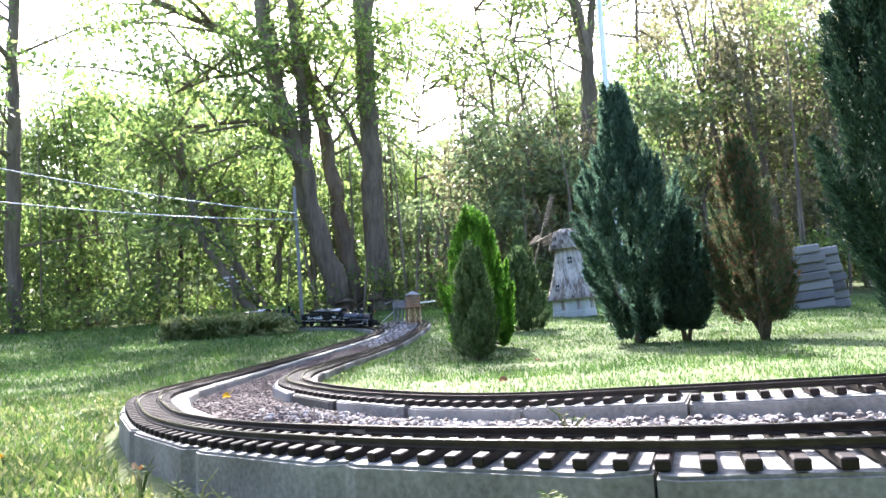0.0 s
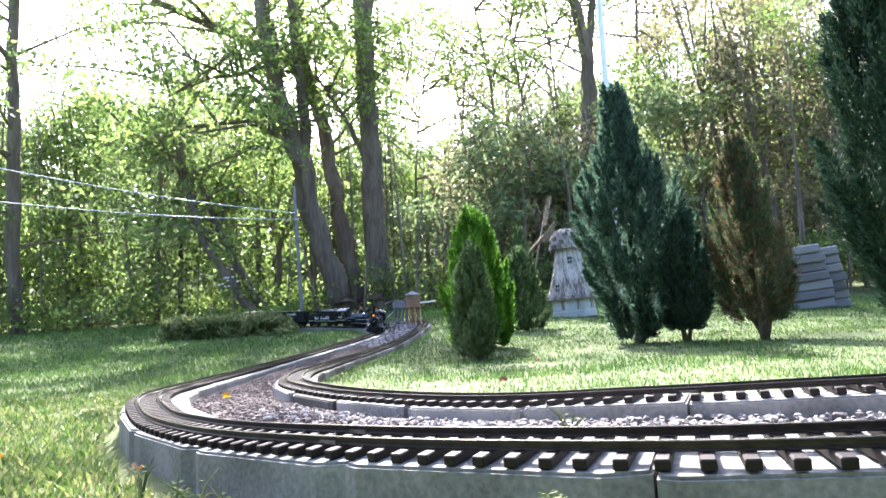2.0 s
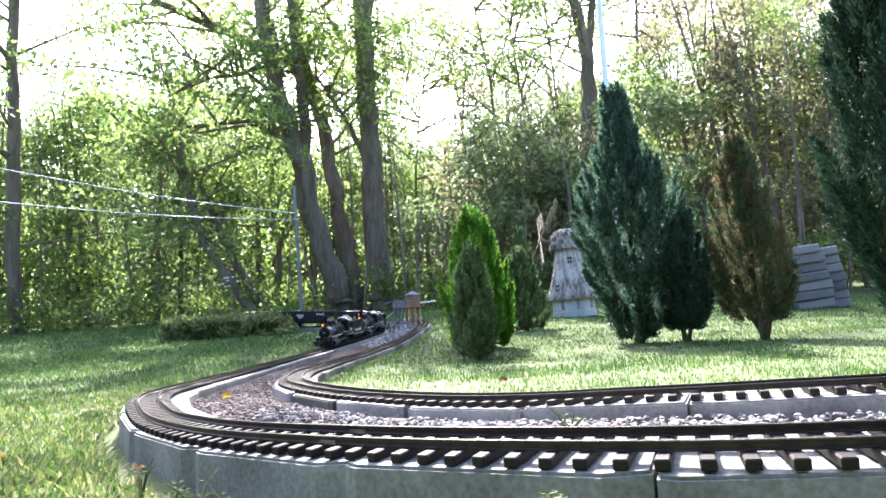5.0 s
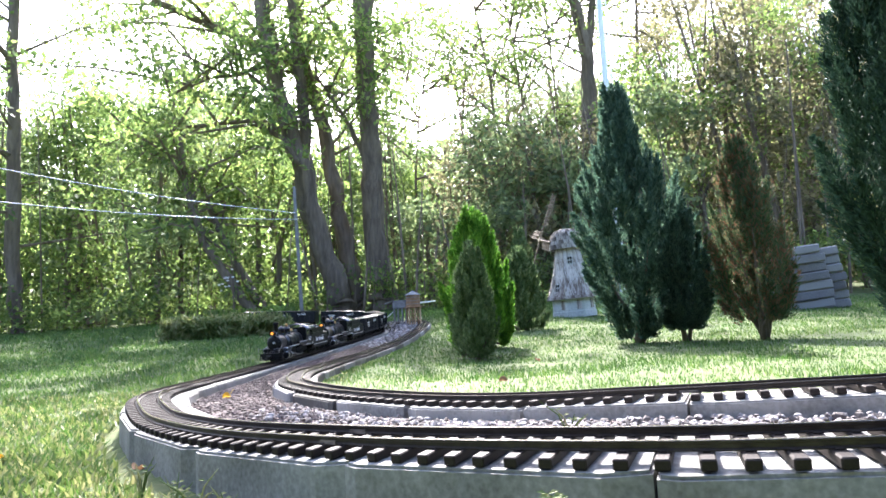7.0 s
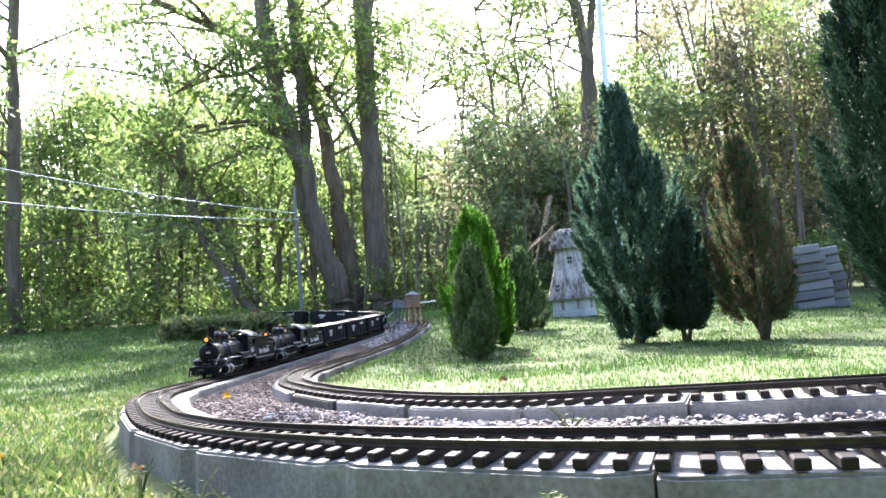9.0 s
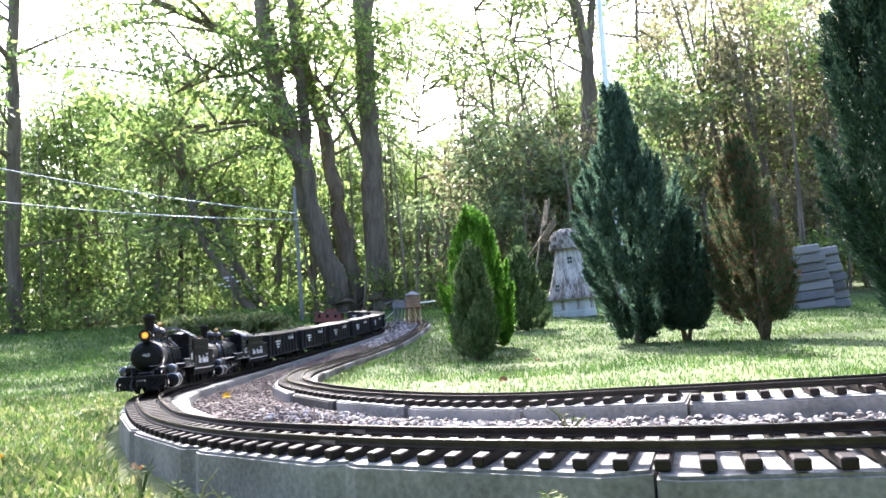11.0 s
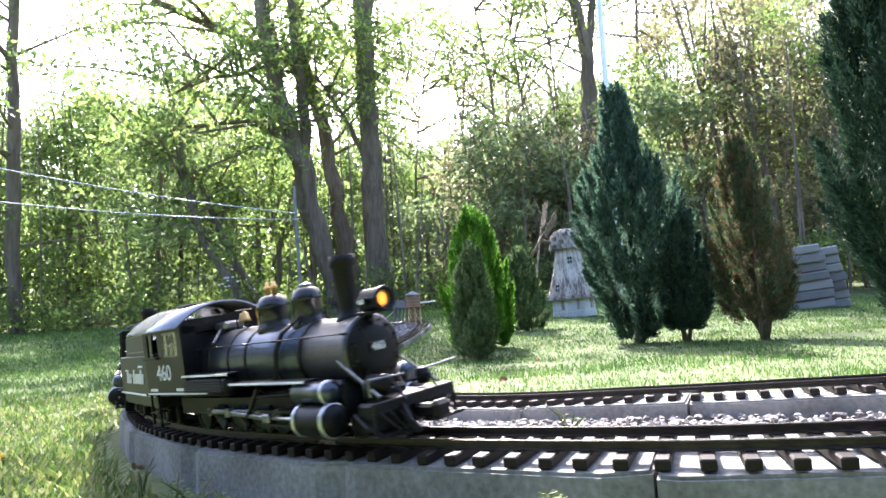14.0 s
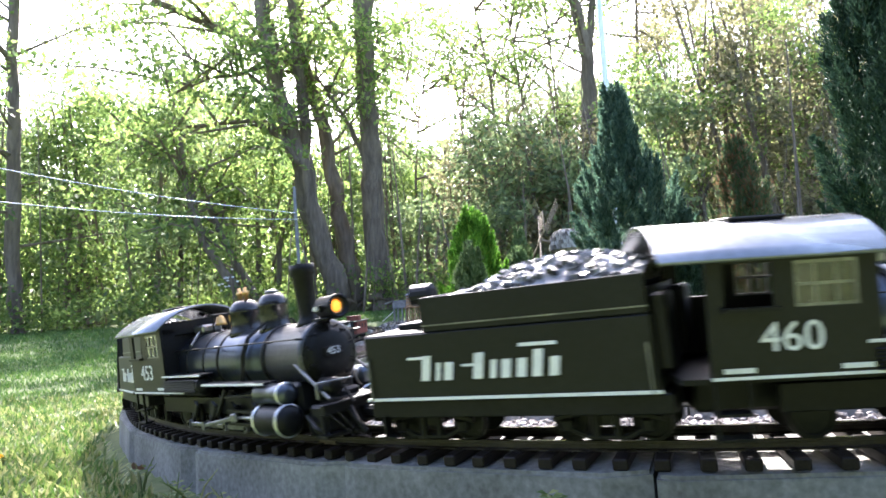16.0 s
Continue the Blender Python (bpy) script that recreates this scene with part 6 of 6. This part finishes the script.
def tender(index, number):
    """Origin in the middle; body from x = -0.15 to 0.145."""
    root = empty("tender", "black model locomotive tender heaped with coal, white lettering shapes", "tender", "tenders of the train")
    P = lambda name, bm, mat, label="", smooth=False, parent=root: part(name, bm, mat, parent, label, smooth)
    hw, zb = 0.057, 0.036
    bm = bmesh.new()
    box(bm, (0.275, hw * 2, 0.062), (-0.0025, 0, zb + 0.040), 0.002)
    tank = P("tank", bm, M_GREEN, "flat-sided dark tank")
    for s in (1, -1):
        bm = bmesh.new()
        box(bm, (0.205, 0.003, 0.031), (0.031, s * (hw - 0.0015), zb + 0.0865), 0.0006)
        board = P("coal_board", bm, M_GREEN)
        bm = bmesh.new()
        box(bm, (0.205, 0.0012, 0.0012), (0.031, s * (hw + 0.0004), zb + 0.0765))
        P("bead", bm, M_STEEL, "thin bright bead", False, board)
    for x, w, h, z in ((-0.070, hw * 2 - 0.006, 0.031, 0.0865), (0.131, hw * 2 - 0.03, 0.020, 0.08)):
        bm = bmesh.new()
        box(bm, (0.003, w, h), (x, 0, zb + z), 0.0006)
        P("coal_board", bm, M_GREEN)
    for y in (0.034, -0.034):
        bm = bmesh.new()
        box(bm, (0.012, 0.03, 0.06), (0.140, y, zb + 0.055), 0.002)
        P("tool_locker", bm, M_BLACK)
    bm = bmesh.new()
    for s in (1, -1):
        box(bm, (0.278, 0.0014, 0.0026), (-0.0025, s * (hw + 0.0008), zb + 0.0105))
    P("lining", bm, M_WHITE, "thin pale lining", False, tank)
    for s in (1, -1):
        emblem(tank, 0.152, 0.0225, pose(0.0, s * (hw + 0.0008), zb + 0.038, 0, 0, 0 if s < 0 else 180))
    bm = bmesh.new()
    box(bm, (0.285, 0.105, 0.016), (0, 0, 0.036), 0.001)
    P("frame", bm, M_BLACK)
    for s in (1, -1):
        bm = bmesh.new()
        box(bm, (0.022, 0.012, 0.002), (-0.128, s * 0.05, 0.010))
        box(bm, (0.002, 0.012, 0.020), (-0.128, s * 0.05, 0.020))
        P("step", bm, M_BLACK)
        for x in (-0.135, 0.130):
            bm = bmesh.new()
            rod(bm, (x, s * 0.060, 0.045), (x, s * 0.060, 0.085), 0.001, seg=5)
            P("grab_iron", bm, M_STEEL)
    # coal: a heap and lumps on it
    bm = bmesh.new()
    bmesh.ops.create_grid(bm, x_segments=24, y_segments=14, size=1.0)
    for v in bm.verts:
        x, y = v.co.x * 0.098 + 0.03, v.co.y * (hw - 0.004)
        k = max(0, 1 - (v.co.y ** 2) * 0.9) * (0.35 + 0.65 * max(0, 1 - ((v.co.x - 0.25) / 0.95) ** 2))
        v.co = (x, y, zb + 0.088 + 0.034 * k + 0.006 * noise.noise((x * 70, y * 70, index)))
    P("coal", bm, M_COAL, "heap of coal")
    bm = bmesh.new()
    for _ in range(420):
        u, w = random.uniform(-0.9, 0.95), random.uniform(-0.85, 0.85)
        k = max(0, 1 - w * w * 0.9) * (0.35 + 0.65 * max(0, 1 - ((u - 0.25) / 0.95) ** 2))
        m = pose(u * 0.098 + 0.03, w * (hw - 0.004), zb + 0.089 + 0.034 * k, random.uniform(0, 90), random.uniform(0, 90), random.uniform(0, 90))
        bmesh.ops.create_cube(bm, size=random.uniform(0.003, 0.0062), matrix=m)
    tagged(P("loose_coal", bm, M_COAL, "loose lumps of coal"), kind="stuff")
    # rear deck: hatch and lamp
    bm = bmesh.new()
    box(bm, (0.03, 0.04, 0.006), (-0.108, 0, zb + 0.074), 0.001)
    P("water_hatch", bm, M_BLACK)
    bm = bmesh.new()
    lathe(bm, [(0.006, -0.013), (0.011, -0.012), (0.011, 0.010), (0.006, 0.012)], Matrix.Translation((-0.100, 0, zb + 0.103)) @ pose(0, 0, 0, 0, 90, 0), 16)
    box(bm, (0.004, 0.02, 0.026), (-0.100, 0, zb + 0.083))
    P("rear_lamp", bm, M_BLACK)
    bm = bmesh.new()
    box(bm, (0.03, 0.012, 0.010), (-0.150, 0, 0.026), 0.003)
    P("coupler", bm, M_BLACK)
    bm = bmesh.new()
    box(bm, (0.05, 0.010, 0.006), (0.158, 0, 0.030), 0.002)
    P("drawbar", bm, M_BLACK)
    for x in (-0.088, 0.082):
        for w in truck(root, x, 0.0165, 0.068, 0.036):
            ROLLING.append((w, w.location.x, 0.0165, index))
    return root


def freight_car(index):
    """High-sided black car with ribs; origin in the middle."""
    root = empty("freight_car", "black high-sided model freight car with ribs and white markings", "freight car", "freight cars of the train")
    P = lambda name, bm, mat, label="", smooth=False, parent=root: part(name, bm, mat, parent, label, smooth)
    hl, hw, zb, zt = 0.222, 0.057, 0.036, 0.138
    bm = bmesh.new()
    box(bm, (hl * 2, hw * 2, zt - zb), (0, 0, (zt + zb) / 2), 0.0015)
    body = P("body", bm, M_CARBLACK)
    rib = bmesh.new()
    box(rib, (0.006, 0.005, zt - zb - 0.004), (0, 0, (zt + zb) / 2), 0.0008)
    me = bpy.data.meshes.new("rib")
    rib.to_mesh(me)
    rib.free()
    me.materials.append(M_CARBLACK)
    for s in (1, -1):
        for i in range(10):
            ob = new("rib", me)
            ob.parent = body
            ob.location = (-hl + 0.006 + (2 * hl - 0.012) * i / 9, s * (hw + 0.002), 0)
        bm = bmesh.new()
        for z in (zb + 0.003, zt - 0.004):
            box(bm, (hl * 2, 0.006, 0.007), (0, s * (hw + 0.002), z), 0.001)
        P("side_sill", bm, M_CARBLACK, "", False, body)
        emblem(body, 0.085, 0.017, pose(0.10 if s < 0 else -0.10, s * (hw + 0.0052), zb + 0.076, 0, 0, 0 if s < 0 else 180))
        bm = bmesh.new()
        for k in range(3):
            box(bm, (0.07 - 0.018 * k, 0.0012, 0.007), ((-0.10 if s < 0 else 0.10), s * (hw + 0.0052), zb + 0.066 - 0.013 * k))
        P("marking", bm, M_WHITE, "small white bars", False, body)
    bm = bmesh.new()
    bmesh.ops.create_grid(bm, x_segments=30, y_segments=8, size=1.0)
    for v in bm.verts:
        x, y = v.co.x * (hl - 0.004), v.co.y * (hw - 0.003)
        v.co = (x, y, zt + 0.001 + 0.008 * (1 - v.co.y ** 2) * (1 - v.co.x ** 4) + 0.003 * noise.noise((x * 60, y * 60, index)))
    P("load", bm, M_DARKCOAL, "dark coal load")
    bm = bmesh.new()
    box(bm, (hl * 2, 0.05, 0.010), (0, 0, 0.031), 0.001)
    for s in (1, -1):
        rod(bm, (-0.11, s * 0.03, 0.030), (-0.04, s * 0.03, 0.016), 0.0012, seg=5)
        rod(bm, (-0.04, s * 0.03, 0.016), (0.04, s * 0.03, 0.016), 0.0012, seg=5)
        rod(bm, (0.04, s * 0.03, 0.016), (0.11, s * 0.03, 0.030), 0.0012, seg=5)
    P("underframe", bm, M_BLACK)
    bm = bmesh.new()
    for s in (1, -1):
        box(bm, (0.026, 0.011, 0.009), (s * (hl + 0.011), 0, 0.026), 0.003)
    P("coupler", bm, M_BLACK)
    for x in (-0.155, 0.155):
        for w in truck(root, x, 0.0155, 0.07, 0.033):
            ROLLING.append((w, w.location.x, 0.0155, index))
    return root


def caboose(index):
    """Short red car with a cupola at the train's end."""
    root = empty("caboose", "small dull red model caboose at the train's end", "caboose")
    P = lambda name, bm, mat, label="", smooth=False, parent=root: part(name, bm, mat, parent, label, smooth)
    bm = bmesh.new()
    box(bm, (0.26, 0.106, 0.085), (0, 0, 0.080), 0.002)
    body = P("body", bm, M_RED)
    for s in (1, -1):
        for x in (-0.08, 0.0, 0.08):
            bm = bmesh.new()
            box(bm, (0.024, 0.003, 0.032), (x, s * 0.0535, 0.092), 0.0005)
            P("window", bm, M_BLACK, body and "dark small window", False, body)
    bm = bmesh.new()
    box(bm, (0.33, 0.118, 0.006), (0, 0, 0.126), 0.002)
    P("roof", bm, M_CARROOF, "dark flat roof")
    bm = bmesh.new()
    box(bm, (0.07, 0.085, 0.030), (0.02, 0, 0.144), 0.002)
    box(bm, (0.085, 0.097, 0.004), (0.02, 0, 0.161), 0.001)
    P("cupola", bm, M_RED)
    bm = bmesh.new()
    box(bm, (0.33, 0.09, 0.008), (0, 0, 0.034), 0.001)
    for s in (1, -1):
        for y in (-0.05, 0.05):
            rod(bm, (s * 0.16, y, 0.036), (s * 0.16, y, 0.125), 0.0013, seg=5)
        rod(bm, (s * 0.16, -0.05, 0.065), (s * 0.16, 0.05, 0.065), 0.0013, seg=5)
        box(bm, (0.026, 0.011, 0.009), (s * 0.175, 0, 0.026), 0.003)
    P("platform", bm, M_BLACK)
    for x in (-0.095, 0.095):
        for w in truck(root, x, 0.0155, 0.06, 0.033):
            ROLLING.append((w, w.location.x, 0.0155, index))
    return root


# (vehicle, length behind the leading stack of its origin, half pivot distance)
TRAIN = []
behind = 0.20
for k, number in enumerate(("460", "453")):
    TRAIN.append((locomotive(number, len(TRAIN)), behind, 0.08))
    behind += 0.20 + 0.006 + 0.1295
    TRAIN.append((tender(len(TRAIN), number), behind, 0.085))
    behind += 0.14 + 0.008 + (0.315 if k == 0 else 0.235)
for k in range(7):
    TRAIN.append((freight_car(len(TRAIN)), behind, 0.155))
    behind += 0.498
TRAIN.append((caboose(len(TRAIN)), behind - 0.05, 0.10))

# ---- movement ----
# the leading stack's place on the main line, as length before the near bend's end
STACK_T = (0.0, 3.5, 7.0, 9.0, 12.5, 13.5, 14.5, 15.0, 15.5, 16.0)
STACK_U = (6.38, 4.87, 3.43, 2.54, 1.012, 0.652, 0.297, 0.105, -0.074, -0.254)


def travelled(t):
    """Smooth monotone run of the train."""
    i = min(len(STACK_T) - 2, max(0, int(np.searchsorted(STACK_T, t)) - 1))
    h = [STACK_T[k + 1] - STACK_T[k] for k in range(len(STACK_T) - 1)]
    v = [(STACK_U[k + 1] - STACK_U[k]) / h[k] for k in range(len(h))]
    m = [v[0]] + [(v[k - 1] + v[k]) / 2 for k in range(1, len(v))] + [v[-1]]
    w = (t - STACK_T[i]) / h[i]
    u = (2 * w ** 3 - 3 * w ** 2 + 1) * STACK_U[i] + (w ** 3 - 2 * w ** 2 + w) * h[i] * m[i] + (-2 * w ** 3 + 3 * w ** 2) * STACK_U[i + 1] + (w ** 3 - w ** 2) * h[i] * m[i + 1]
    return S_NEAR - u


def place(s, half):
    a, b = on_main(s + half), on_main(s - half)
    x = (a - b).normalized()
    y = (on_main(s, 0.04) - on_main(s, -0.04)).normalized()
    z = x.cross(y).normalized()
    y = z.cross(x)
    m = Matrix((x, y, z)).transposed().to_4x4()
    m.translation = (a + b) / 2
    return m


def motions():
    for ob, back, half in TRAIN:
        walk(ob, [(k / 10, place(travelled(k / 10) - back, half)) for k in range(161)])
    start = travelled(0)
    for ob, x, r, index in ROLLING:
        far = index >= 4
        n = 240 if far else 480
        z = ob.location.z
        walk(ob, [(16.0 * k / n, pose(x, 0, z, 0, math.degrees((travelled(16.0 * k / n) - start) / r), 0)) for k in range(n + 1)])
    for ob, s, r, index, kind in RODS:
        rows = []
        for k in range(481):
            t = k / 30
            a = (travelled(t) - start) / r + (math.pi / 2 if s < 0 else 0)
            c = r * 0.5
            px, pz = c * math.cos(a), r - c * math.sin(a)
            if kind == "side":
                rows.append((t, pose(0.052 + px, s * 0.0545, pz)))
            else:
                x = 0.026 + px
                end = math.sqrt(0.085 ** 2 - (0.0265 - pz) ** 2)
                rows.append((t, pose(x, s * 0.0585, pz, 0, -math.degrees(math.atan2(0.0265 - pz, end)), 0)))
        walk(ob, rows)
    turn = ((0, 0), (2, 14), (4, 40), (6.5, 74), (8, 90), (11.5, 112), (13, 108), (14.5, 128), (16, 140))
    walk(mill_sails, [(t, mill_hub @ pose(0, 0, 0, a, 0, 0)) for t, a in turn])

build_track("track_main", main_line, on_main, main_line.near(-2.6, 10.0), S_END - 0.3, main_line.near(-.9, 2.9), S_END, "brass-railed garden railway track on dark plastic ties, outer curve", 0.0305)
build_track("track_loop", loop_line, on_loop, 0.2, loop_line.length - 0.2, 0.9, 9, "brass-railed garden railway track on dark plastic ties, inner curve", 0.0305)


motions()
